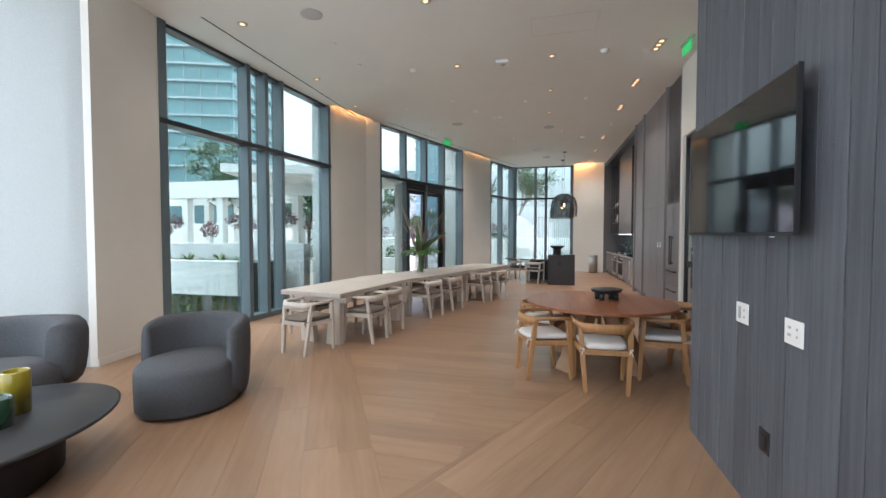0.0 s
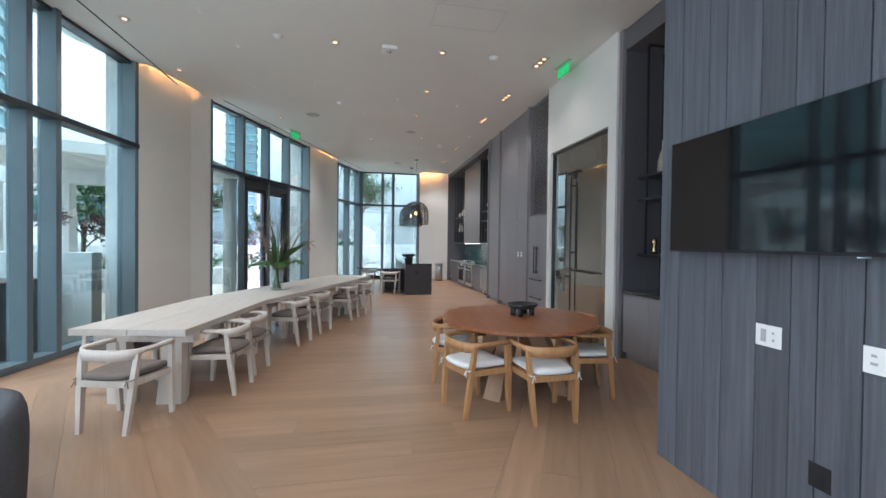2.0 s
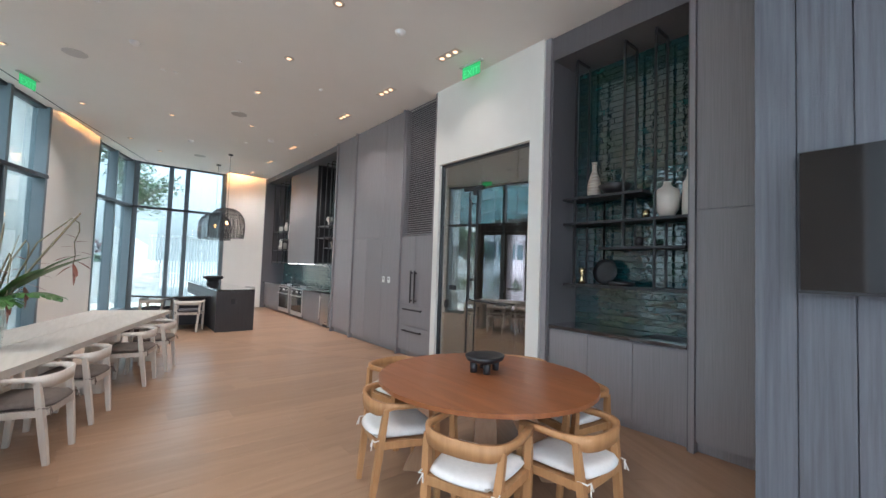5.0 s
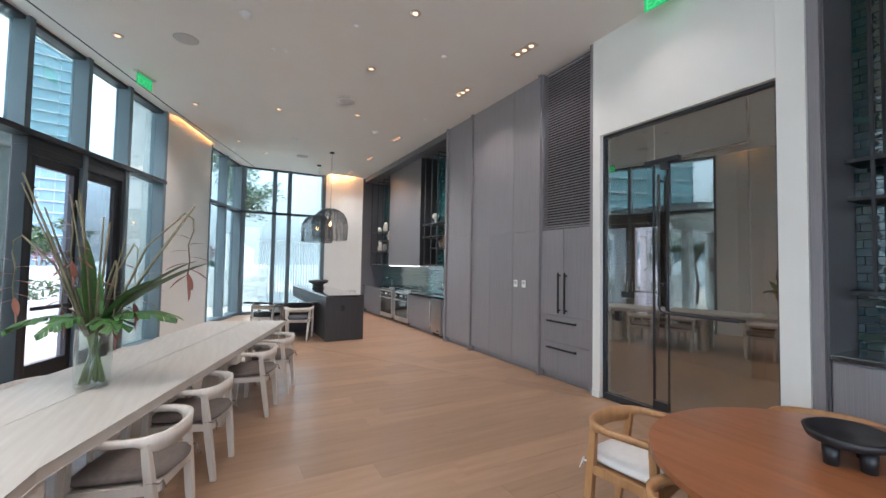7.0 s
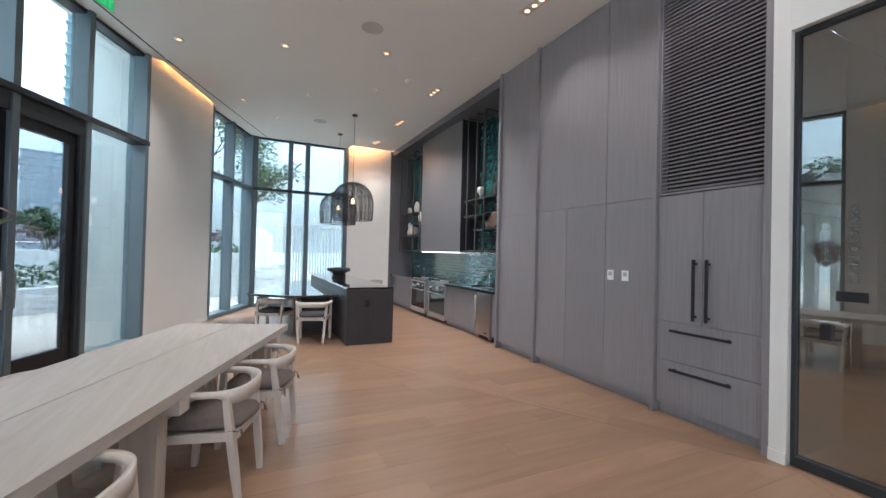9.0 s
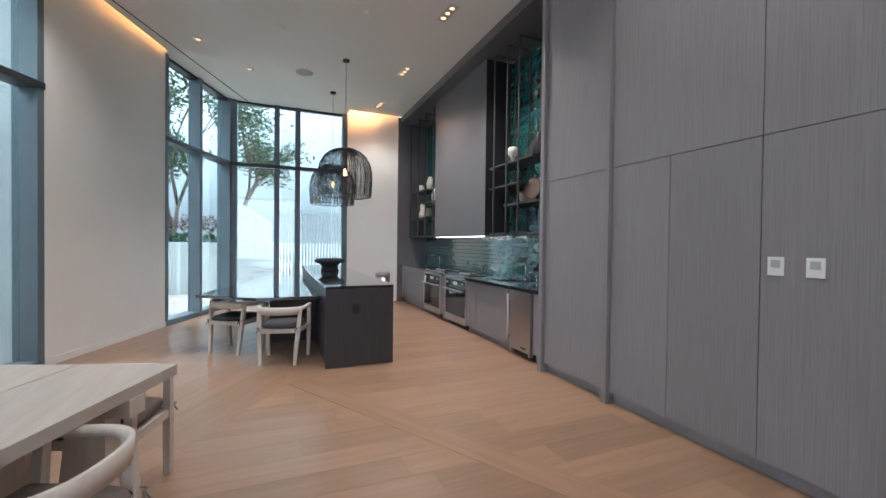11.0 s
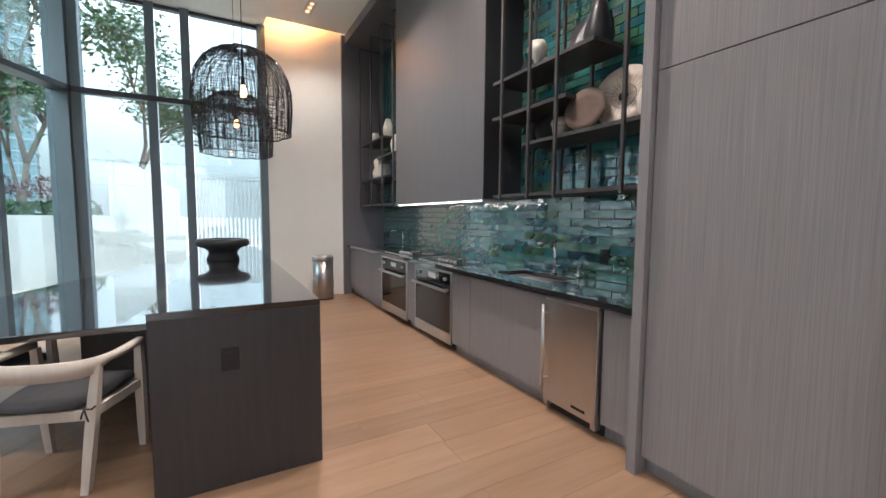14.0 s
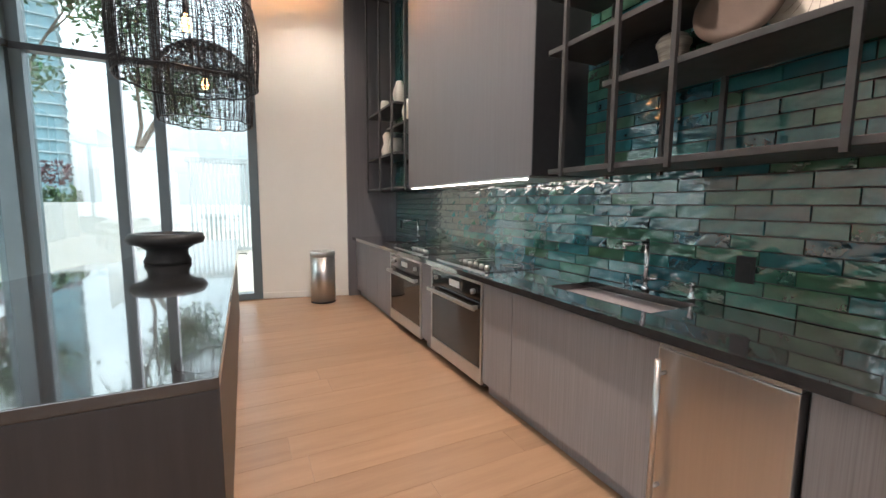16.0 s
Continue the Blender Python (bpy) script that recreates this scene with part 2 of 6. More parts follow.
def lathe(bm, profile, seg=32, cx=0.0, cy=0.0, sx=1.0, sy=1.0):
    """Turns (radius, height) rows about a vertical axis."""
    rings = []
    for r, z in profile:
        if r < 1e-5:
            rings.append([bm.verts.new((cx, cy, z))])
        else:
            rings.append([bm.verts.new((cx + sx * r * math.cos(2 * math.pi * i / seg), cy + sy * r * math.sin(2 * math.pi * i / seg), z)) for i in range(seg)])
    for a, b in zip(rings, rings[1:]):
        for i in range(seg):
            j = (i + 1) % seg
            if len(a) == 1 and len(b) > 1:
                bm.faces.new((a[0], b[j], b[i]))
            elif len(b) == 1 and len(a) > 1:
                bm.faces.new((a[i], a[j], b[0]))
            elif len(a) > 1:
                bm.faces.new((a[i], a[j], b[j], b[i]))


def turned(name, profile, material, parent=None, seg=32, m=None, sx=1.0, sy=1.0):
    bm = bmesh.new()
    lathe(bm, profile, seg, sx=sx, sy=sy)
    return done(name, bm, material, parent, True, m)


def tube(bm, pts, r, seg=8, r1=None):
    """A round bar along points, tapering from r to r1."""
    pts = [Vector(p) for p in pts]
    rings = []
    for i, p in enumerate(pts):
        d = (pts[min(i + 1, len(pts) - 1)] - pts[max(i - 1, 0)]).normalized()
        a = d.orthogonal().normalized() if abs(d.z) > 0.99 else d.cross(Vector((0, 0, 1))).normalized()
        b = d.cross(a)
        rr = r if r1 is None else r + (r1 - r) * i / (len(pts) - 1)
        rings.append([bm.verts.new(p + rr * (a * math.cos(2 * math.pi * k / seg) + b * math.sin(2 * math.pi * k / seg))) for k in range(seg)])
    for a, b in zip(rings, rings[1:]):
        for k in range(seg):
            bm.faces.new((a[k], a[(k + 1) % seg], b[(k + 1) % seg], b[k]))
    bm.faces.new(rings[0][::-1])
    bm.faces.new(rings[-1])


def parted(ob):
    """Makes each loose piece of a mesh an object of its own beside it, with the same parent."""
    src = bmesh.new()
    src.from_mesh(ob.data)
    src.verts.ensure_lookup_table()
    left, groups = set(src.verts), []
    while left:
        todo, seen = [left.pop()], []
        while todo:
            v = todo.pop()
            seen.append(v)
            for e in v.link_edges:
                w = e.other_vert(v)
                if w in left:
                    left.remove(w)
                    todo.append(w)
        groups.append(seen)
    groups.sort(key=lambda g: min(v.index for v in g))
    for n, g in enumerate(groups):
        keep = {v: i for i, v in enumerate(g)}
        faces = {f for v in g for f in v.link_faces}
        me = bpy.data.meshes.new(ob.data.name)
        me.from_pydata([v.co[:] for v in g], [], [[keep[v] for v in f.verts] for f in sorted(faces, key=lambda f: f.index)])
        me.materials.append(ob.data.materials[0])
        me.polygons.foreach_set("use_smooth", [ob.data.polygons[0].use_smooth] * len(me.polygons))
        if n == 0:
            first = me
        else:
            o = ob.copy()
            o.data = me
            scene.collection.objects.link(o)
    src.free()
    if len(groups) > 1:
        ob.data = first


def base(name, x=0, y=0, z=0, rz=0, label="", category="", group="", kind=""):
    ob = new(name)
    ob.matrix_world = pose(x, y, z, 0, 0, rz)
    ob.empty_display_size = 0.1
    return tagged(ob, label, category, group, kind)


def part(ob, parent):
    ob.parent = parent
    return ob


def along(p0, p1):
    """Frame on a wall line: x along it, y outwards (to its left), z up; and its length."""
    dx, dy = p1[0] - p0[0], p1[1] - p0[1]
    return pose(p0[0], p0[1], 0, 0, 0, math.degrees(math.atan2(dy, dx))), math.hypot(dx, dy)


# ---- structure ----
CEIL = 4.58
F0, F1, F2, F3, F4 = (-5.05, 4.15), (-5.22, 5.15), (-4.87, 9.22), (-4.52, 10.45), (-4.29, 10.83)
F5, F6, F7, F8, F9 = (-2.80, 14.83), (-2.09, 16.95), (-1.29, 18.95), (1.24, 18.95), (2.46, 18.68)
BACK = -3.2

slab = tagged(prism("floor", [(-7.0, BACK - 0.3), (3.6, BACK - 0.3), (5.6, 2), (5.6, 10.2), (3.6, 10.2), (3.6, 19.3), (-1.4, 19.3), (-5.4, 9.0), (-5.7, 4.0), (-7.0, 3.5)], -0.2, -0.006, M_JOINT),
              "wide oak plank floor laid in mitred fields", "floor", kind="structure")

ceiling_pts = [(-6.9, BACK), (2.46, BACK), (3.6, BACK), (3.6, 18.6), (1.24, 18.60), (1.2, 19.2), (-1.45, 19.2), (-2.2, 17.05), (-2.02, 16.85), (-2.66, 14.95),
               (-2.88, 14.85), (-4.45, 10.85), (-4.36, 10.45), (-4.72, 9.22), (-5.1, 9.2), (-5.45, 5.1), (-5.2, 4.2), (-6.9, 3.6)]
tagged(prism("ceiling", ceiling_pts, CEIL, CEIL + 0.12, M_CEIL), "flat white painted ceiling with recessed lights", "ceiling", kind="structure")
tagged(prism("ceiling_above", [(-7.0, BACK - 0.4), (6, BACK - 0.4), (6, 19.6), (-1.9, 19.6), (-5.9, 9.2), (-5.9, 4.0), (-7.0, 3.6)], CEIL + 0.34, CEIL + 0.5, M_CEIL), "white soffit above the ceiling cove", "ceiling", kind="structure")


def wall_run(name, p0, p1, label, z1=CEIL + 0.34, thick=0.3, skirt=True):
    m, ln = along(p0, p1)
    w = tagged(box(name, 0, ln, 0, thick, 0, z1, M_WALL, m=m), label, "wall", kind="structure")
    if skirt:
        tagged(box("baseboard", 0.002, ln - 0.002, -0.014, -0.001, 0, 0.09, M_WALL, m=m, bevel=0.003), "low white painted baseboard", "baseboard", kind="structure")
    return w


wall_run("wall_west_1", F0, F1, "white painted pier between tall windows")
wall_run("wall_west_2", F2, F3, "white painted pier between tall windows", skirt=True)
wall_run("wall_west_3", F3, F4, "white painted return of the pier", skirt=True)
wall_run("wall_west_4", F5, F6, "white painted pier washed by warm cove light")
wall_run("wall_north", F8, F9, "cream painted end wall washed by warm cove light")


def cove(p0, p1):
    """A warm strip hidden above the ceiling's edge beside a pier."""
    m, ln = along(p0, p1)
    return tagged(box("cove_light", 0.05, ln - 0.05, -0.24, -0.20, CEIL + 0.135, CEIL + 0.15, M_COVE, m=m), "warm light strip hidden in the ceiling cove", "cove light", group="cove lights")


for a, b in ((F2, F3), (F5, F6), (F8, F9)):
    cove(a, b)


def window(name, p0, p1, mullions, label, fin=0.23, face=0.085, jamb0=0.10, jamb1=0.10, skip=()):
    """A full-height window: deep jambs and mullions, sill, transom and head, with panes near the outer face."""
    m, ln = along(p0, p1)
    w = base(name, label=label, category="window", kind="structure")
    w.matrix_world = m
    bm = bmesh.new()
    add_box(bm, 0, jamb0, -0.012, fin + 0.04, 0, CEIL + 0.02, 0.004)
    add_box(bm, ln - jamb1, ln, -0.012, fin + 0.04, 0, CEIL + 0.02, 0.004)
    for u in mullions:
        add_box(bm, u - face, u, 0, fin, 0.09 if u not in skip else 3.2, CEIL + 0.02, 0.004)
    o = done("mullion", bm, M_FRAME)
    o.parent = w
    runs = [(0.0, ln)] if not skip else [(0.0, skip[0]), (skip[1], ln)]
    o = boxes("sill", [(a + 0.001, b - 0.001, -0.004, fin + 0.03, 0.0, 0.09) for a, b in runs], M_FRAME, bevel=0.004)
    o.parent = w
    o = boxes("transom", [(0.002, ln - 0.002, -0.03, fin - 0.02, 3.13, 3.205), (0.002, ln - 0.002, 0.05, fin + 0.01, CEIL - 0.05, CEIL + 0.02)], M_DARKFRAME, bevel=0.004)
    o.parent = w
    us = [0.0] + [u for u in mullions] + [ln]
    for a, b in zip(us, us[1:]):
        for z0, z1 in ((0.09, 3.14), (3.19, CEIL)):
            if skip and z0 < 1 and a >= skip[0] - 0.02 and b <= skip[1] + 0.02:
                continue
            g = box("pane", a + 0.01, b - 0.01, fin - 0.045, fin - 0.033, z0, z1, M_GLASS)
            g.visible_shadow = False
            g.parent = w
    return w


window("window_1", F1, F2, (1.68, 2.11, 2.53), "tall blue-grey framed window with deep mullions", jamb0=0.12, jamb1=0.09)
window("window_2", F4, F5, (1.14, 2.15, 3.13), "tall blue-grey framed window around a terrace door", jamb0=0.06, jamb1=0.08, skip=(1.14, 3.06))
window("window_3", F6, F7, (1.08,), "tall blue-grey corner window", jamb0=0.07, jamb1=0.06)
window("window_4", F7, F8, (1.0, 1.45), "tall blue-grey corner window beside the kitchen", fin=0.14, face=0.12, jamb0=0.12, jamb1=0.12)


def terrace_door():
    m, ln = along(F4, F5)
    d = base("door_1", label="closed black framed glazed double terrace door", category="door", kind="structure")
    d.matrix_world = m
    a, b = 1.145, 3.045
    o = boxes("frame", [(a, a + 0.07, 0.02, 0.2, 0, 3.02), (b - 0.07, b, 0.02, 0.2, 0, 3.02), (a + 0.071, b - 0.071, 0.02, 0.2, 2.93, 3.02), (a, b, 0.02, 0.2, 3.021, 3.125)], M_DARKFRAME, bevel=0.004)
    o.parent = d
    mid = (a + b) / 2
    for x0, x1, hx in ((a + 0.075, mid - 0.004, mid - 0.07), (mid + 0.004, b - 0.075, mid + 0.07)):
        leaf = boxes("leaf", [(x0, x0 + 0.11, 0.06, 0.13, 0.02, 2.92), (x1 - 0.11, x1, 0.06, 0.13, 0.02, 2.92), (x0 + 0.111, x1 - 0.111, 0.06, 0.13, 0.02, 0.27), (x0 + 0.111, x1 - 0.111, 0.06, 0.13, 2.80, 2.92)], M_BLACK, bevel=0.004)
        leaf.parent = d
        g = box("pane", x0 + 0.1, x1 - 0.1, 0.09, 0.102, 0.26, 2.81, M_CLEAR)
        g.visible_shadow = False
        g.parent = d
        o = boxes("handle", [(hx - 0.012, hx + 0.012, 0.0, 0.024, 0.85, 1.25), (hx - 0.01, hx + 0.01, 0.024, 0.062, 0.9, 0.92), (hx - 0.01, hx + 0.01, 0.024, 0.062, 1.18, 1.2)], M_STEEL, bevel=0.003)
        o.parent = d
    o = boxes("push_bar", [(a + 0.2, mid - 0.1, 0.02, 0.05, 0.95, 1.0)], M_BLACK, bevel=0.004)
    o.parent = d


terrace_door()

# window with a drawn blind beside the first pier, and two unseen lounge window walls added to let light in
def blind_fabric():
    m = bpy.data.materials.new("blind_fabric")
    m.use_nodes = True
    nt = m.node_tree
    nt.nodes.clear()
    out = nt.nodes.new("ShaderNodeOutputMaterial")
    df, tl, mx = nt.nodes.new("ShaderNodeBsdfDiffuse"), nt.nodes.new("ShaderNodeBsdfTranslucent"), nt.nodes.new("ShaderNodeMixShader")
    col = ramp(nt, noise_at(nt, 60, (1, 1, 1), 3), (0.56, 0.60, 0.60), (0.63, 0.66, 0.66))
    nt.links.new(col, df.inputs["Color"])
    nt.links.new(col, tl.inputs["Color"])
    mx.inputs["Fac"].default_value = 0.28
    nt.links.new(df.outputs["BSDF"], mx.inputs[1])
    nt.links.new(tl.outputs["BSDF"], mx.inputs[2])
    nt.links.new(mx.outputs["Shader"], out.inputs["Surface"])
    return m


blind = base("roller_blind", label="white roller blind drawn over a tall window", category="blind", kind="structure")
blind.matrix_world, b_ln = along((-6.6, 3.55), F0)
part(box("fabric", 0, b_ln - 0.01, 0.02, 0.024, 0, CEIL, blind_fabric()), blind)
# both window walls are out of view, added to light the lounge
window("window_5", (1.18, BACK), (-6.6, BACK), (1.5, 3.0, 4.5, 6.0), "unseen blue-grey framed window wall added behind the lounge for light")
window("window_0", (-6.6, BACK), (-6.6, 3.54), (1.4, 2.8, 4.2, 5.5), "unseen blue-grey framed window wall added beside the lounge for light")


# ---- television wall ----
tv_wall = tagged(box("wall_east_1", 1.182, 3.4, BACK, 4.115, 0, CEIL + 0.1, M_CHAR), "charcoal stained vertical plank wall", "wall", kind="structure")


def plank_wall():
    rng = random.Random(4)
    y = 4.13
    while y > BACK + 0.2:
        w = rng.choice((0.13, 0.19, 0.19, 0.225))
        o = box("plank", 1.160 + rng.uniform(0, 0.003), 1.181, y - w + 0.003, y - 0.003, 0.0, CEIL - 0.002, M_CHAR, bevel=0.002)
        o.parent = tv_wall
        y -= w
    x = 1.185
    while x < 2.40:
        o = box("plank", x, min(x + 0.187, 2.44), 4.116, 4.132, 0.0, CEIL - 0.002, M_CHAR, bevel=0.002)
        o.parent = tv_wall
        x += 0.19


plank_wall()
box_tv = base("television", 1.07, 3.26, 1.915, label="large black flat television on a wall bracket", category="television")
part(boxes("bezel", [(0.004, 0.020, -0.635, 0.66, -0.37, 0.37)], M_BLACK, bevel=0.004), box_tv)
part(box("screen", -0.002, 0.0035, -0.627, 0.652, -0.355, 0.363, M_SCREEN), box_tv)
part(boxes("bracket", [(0.021, 0.089, -0.2, 0.2, -0.15, 0.15)], M_BLACK), box_tv)
part(boxes("trim", [(-0.003, 0.006, -0.634, 0.659, -0.372, -0.362), (-0.003, 0.006, -0.637, -0.631, -0.37, 0.37), (-0.003, 0.006, 0.656, 0.662, -0.37, 0.37)], M_BLACK), box_tv)
part(box("sensor", -0.004, 0.004, -0.49, -0.44, -0.381, -0.373, M_CHROME), box_tv)


def wall_plate(x, y, z, label, dark=False, holes=(), w=0.128, h=0.12, turn=0):
    p = base("wall_plate", x, y, z, turn, label=label, category="wall plate", group="wall plates")
    part(boxes("plate", [(-0.006, 0.0, -w / 2, w / 2, -h / 2, h / 2)], M_BLACK if dark else M_PLASTIC, bevel=0.003), p)
    if holes:
        part(boxes("insert", [(-0.009, -0.0065, a - c / 2, a + c / 2, b - d / 2, b + d / 2) for a, b, c, d in holes], M_BLACK if dark else mat("plate_grey", (0.45, 0.45, 0.45), None, 0.4), bevel=0.0005), p)
    return p


wall_plate(1.159, 3.28, 1.09, "white double switch plate on the plank wall", holes=((0.025, 0, 0.03, 0.07), (-0.03, 0.02, 0.012, 0.012), (-0.03, -0.02, 0.012, 0.012)), w=0.145)
wall_plate(1.159, 2.775, 1.09, "white outlet plate on the plank wall", holes=((0.03, 0.02, 0.02, 0.012), (0.03, -0.015, 0.025, 0.012), (-0.03, 0.02, 0.01, 0.01), (-0.03, -0.015, 0.01, 0.01)), w=0.145)
wall_plate(1.159, 3.01, 0.46, "black outlet plate low on the plank wall", dark=True, holes=((0, 0, 0.05, 0.07),), w=0.10)

# ---- east side: tall cabinets, bar niche, glass door ----
core = tagged(boxes("wall_east_2", [(3.22, 3.4, 4.116, 6.6, 0, CEIL + 0.1), (3.24, 3.4, 12.0, 18.7, 0, CEIL + 0.1), (3.1, 3.4, 8.8, 12.0, 0, CEIL + 0.1)], M_WALL), "plain wall behind the cabinets", "wall", kind="structure")


def stile(y0, y1, x=2.43, z1=CEIL - 0.004):
    return tagged(box("cabinet_stile", x, 2.60, y0, y1, 0.0, z1, M_CAB, bevel=0.002), "grey veneer upright between tall cabinets", "trim", kind="structure")


def front(parent, name, y0, y1, z0, z1, x=2.47, gap=0.003, th=0.022, material=None):
    o = box(name, x, x + th, y0 + gap, y1 - gap, z0 + gap, z1 - gap, material or M_CAB, bevel=0.0015)
    o.parent = parent
    return o


def bar_handle(parent, x, y0, y1, z0, z1, material=M_BLACK, out=0.035, t=0.018):
    up = z1 - z0 > y1 - y0
    rows = [(x - out - t, x - out, y0, y1, z0, z1)]
    if up:
        rows += [(x - out, x, y0, y1, z0 + 0.03, z0 + 0.05), (x - out, x, y0, y1, z1 - 0.05, z1 - 0.03)]
    else:
        rows += [(x - out, x, y0 + 0.03, y0 + 0.05, z0, z1), (x - out, x, y1 - 0.05, y1 - 0.03, z0, z1)]
    o = boxes("handle", rows, material, bevel=0.003)
    tagged(o, "dark bronze bar handle" if material == M_BLACK else "steel bar handle")
    o.parent = parent
    return o


def tall_cabinet(y0, y1, fronts, label, x=2.47):
    c = base("tall_cabinet", label=label, category="cabinet", group="tall cabinets")
    part(boxes("body", [(x + 0.024, 3.08, y0, y1, 0.1, CEIL - 0.004), (x + 0.06, x + 0.08, y0, y1, 0.002, 0.1)], M_CAB), c)
    for n, a, b, z0, z1 in fronts:
        front(c, n, a, b, z0, z1, x)
    return c


tall_cabinet(4.135, 4.88, [("door", 4.135, 4.88, 0.1, 2.23), ("panel", 4.135, 4.88, 2.23, 4.57)], "tall grey veneer cabinet beside the bar niche", 2.49)
stile(4.882, 4.93, 2.465)
stile(6.52, 6.598, 2.45)
tall_cabinet(9.852, 11.72, [("door", 9.852, 10.48, 0.1, 2.17), ("door", 10.48, 11.13, 0.1, 2.17), ("door", 11.13, 11.72, 0.1, 2.17), ("panel", 9.852, 10.48, 2.17, 4.57), ("panel", 10.48, 11.72, 2.17, 4.57)], "tall flush grey veneer cabinets with lower doors")
tall_cabinet(11.782, 12.70, [("door", 11.782, 12.70, 0.1, 2.17), ("panel", 11.782, 12.70, 2.17, 4.57)], "tall flush grey veneer cabinet at the kitchen")
stile(8.787, 8.845)
stile(9.802, 9.85)
stile(11.722, 11.78)
stile(12.702, 12.76)

fridge = base("panelled_refrigerator", label="panelled refrigerator with dark bar handles under a louvre", category="refrigerator")
part(boxes("body", [(2.494, 3.08, 8.847, 9.80, 0.1, 2.17), (2.53, 2.55, 8.847, 9.80, 0.002, 0.1)], M_CAB), fridge)
for n, a, b, z0, z1 in (("door", 8.847, 9.345, 0.93, 2.17), ("door", 9.345, 9.80, 0.93, 2.17), ("drawer", 8.847, 9.80, 0.545, 0.93), ("drawer", 8.847, 9.80, 0.1, 0.545)):
    d = front(fridge, n, a, b, z0, z1)
    if n == "door":
        hy = 9.285 if a < 9 else 9.405
        bar_handle(d, 2.47, hy - 0.012, hy + 0.012, 0.97, 1.54)
    else:
        hz = 0.845 if z0 > 0.3 else 0.465
        bar_handle(d, 2.47, 9.07, 9.63, hz - 0.012, hz + 0.012)

louvre = base("louvre", label="grey slatted louvre grille above the refrigerator", category="louvre")
part(boxes("frame", [(2.475, 2.53, 8.847, 8.865, 2.18, CEIL - 0.004), (2.475, 2.53, 9.782, 9.80, 2.18, CEIL - 0.004), (2.475, 2.53, 8.866, 9.781, 2.18, 2.2)], M_CAB), louvre)
part(box("back", 2.60, 2.62, 8.847, 9.80, 2.18, CEIL - 0.004, M_BLACK), louvre)
bm = bmesh.new()
add_box(bm, -0.018, 0.018, 8.868, 9.779, -0.007, 0.007, 0.002)
slat_me = bpy.data.meshes.new("slat")
bm.to_mesh(slat_me)
bm.free()
slat_me.materials.append(M_CAB)
for i in range(60):
    s = new("slat", slat_me)
    s.matrix_world = pose(2.50, 0, 2.225 + i * 0.0392, 0, -20, 0)
    s.parent = louvre

for y in (10.19, 10.39):
    wall_plate(2.466, y, 1.345, "white thermostat control on the grey cabinets", holes=((0, 0.015, 0.05, 0.045),), w=0.09, h=0.115)

white = tagged(boxes("wall_east_3", [(2.42, 2.62, 6.60, 6.803, 0, CEIL + 0.1), (2.42, 2.62, 8.67, 8.785, 0, CEIL + 0.1), (2.42, 2.62, 6.804, 8.669, 3.31, CEIL + 0.1)], M_WALL), "white painted wall around the glass door", "wall", kind="structure")
tagged(boxes("baseboard", [(2.408, 2.4195, 6.60, 6.803, 0, 0.09), (2.408, 2.4195, 8.67, 8.785, 0, 0.09)], M_WALL, bevel=0.002), "low white baseboard", "baseboard", kind="structure")

gd = base("door_2", label="tall frameless tinted glass door with black fittings", category="door", kind="structure")
part(boxes("frame", [(2.47, 2.545, 6.804, 6.832, 0, 3.308), (2.47, 2.545, 8.64, 8.668, 0, 3.308), (2.47, 2.545, 6.833, 8.639, 3.275, 3.308), (2.465, 2.55, 6.833, 8.639, 0.0, 0.075)], M_DARKFRAME, bevel=0.003), gd)
for a, b, z0, z1 in ((8.0, 8.638, 0.077, 3.273), (6.835, 7.05, 0.077, 3.273), (7.06, 7.985, 2.83, 3.273)):
    part(box("pane", 2.50, 2.512, a, b, z0, z1, M_TINT), gd).visible_shadow = False
leaf = part(box("leaf", 2.50, 2.512, 7.055, 7.98, 0.09, 2.81, M_TINT), gd)
leaf.visible_shadow = False
part(boxes("fitting", [(2.475, 2.54, 7.70, 8.10, 2.80, 2.85), (2.478, 2.536, 7.82, 7.90, 2.72, 2.799), (2.475, 2.54, 7.83, 8.0, 0.077, 0.17), (2.494, 2.518, 7.985, 8.01, 0.171, 2.799), (2.494, 2.518, 7.82, 7.836, 0.171, 2.719)], M_BLACK, bevel=0.003), gd)
bm = bmesh.new()
tube(bm, [(2.44, 7.90, 2.66), (2.44, 7.90, 1.22), (2.44, 7.885, 1.17), (2.44, 7.84, 1.145), (2.44, 7.12, 1.14)], 0.014, 8)
tube(bm, [(2.44, 7.90, 1.45), (2.50, 7.90, 1.45)], 0.02, 8)
tube(bm, [(2.44, 7.90, 2.60), (2.50, 7.90, 2.60)], 0.014, 8)
tube(bm, [(2.44, 7.2, 1.14), (2.50, 7.2, 1.14)], 0.012, 8)
tube(bm, [(2.57, 7.90, 1.75), (2.57, 7.90, 1.0)], 0.014, 8)
part(done("handle", bm, M_BLACK, None, True), gd)
part(boxes("lock", [(2.47, 2.499, 8.43, 8.50, 0.98, 1.10)], M_BLACK, bevel=0.012), gd)
part(boxes("label_bar", [(2.4985, 2.4995, 8.25, 8.42, 1.27, 1.34)], M_BLACK), gd)
tx = bpy.data.curves.new("lettering", "FONT")
tx.body, tx.size, tx.extrude, tx.align_x = "GRAND DINING", 0.075, 0.0006, "LEFT"
tx.materials.append(mat("etched_letters", (0.10, 0.11, 0.11), None, 0.6))
lt = new("lettering", tx)
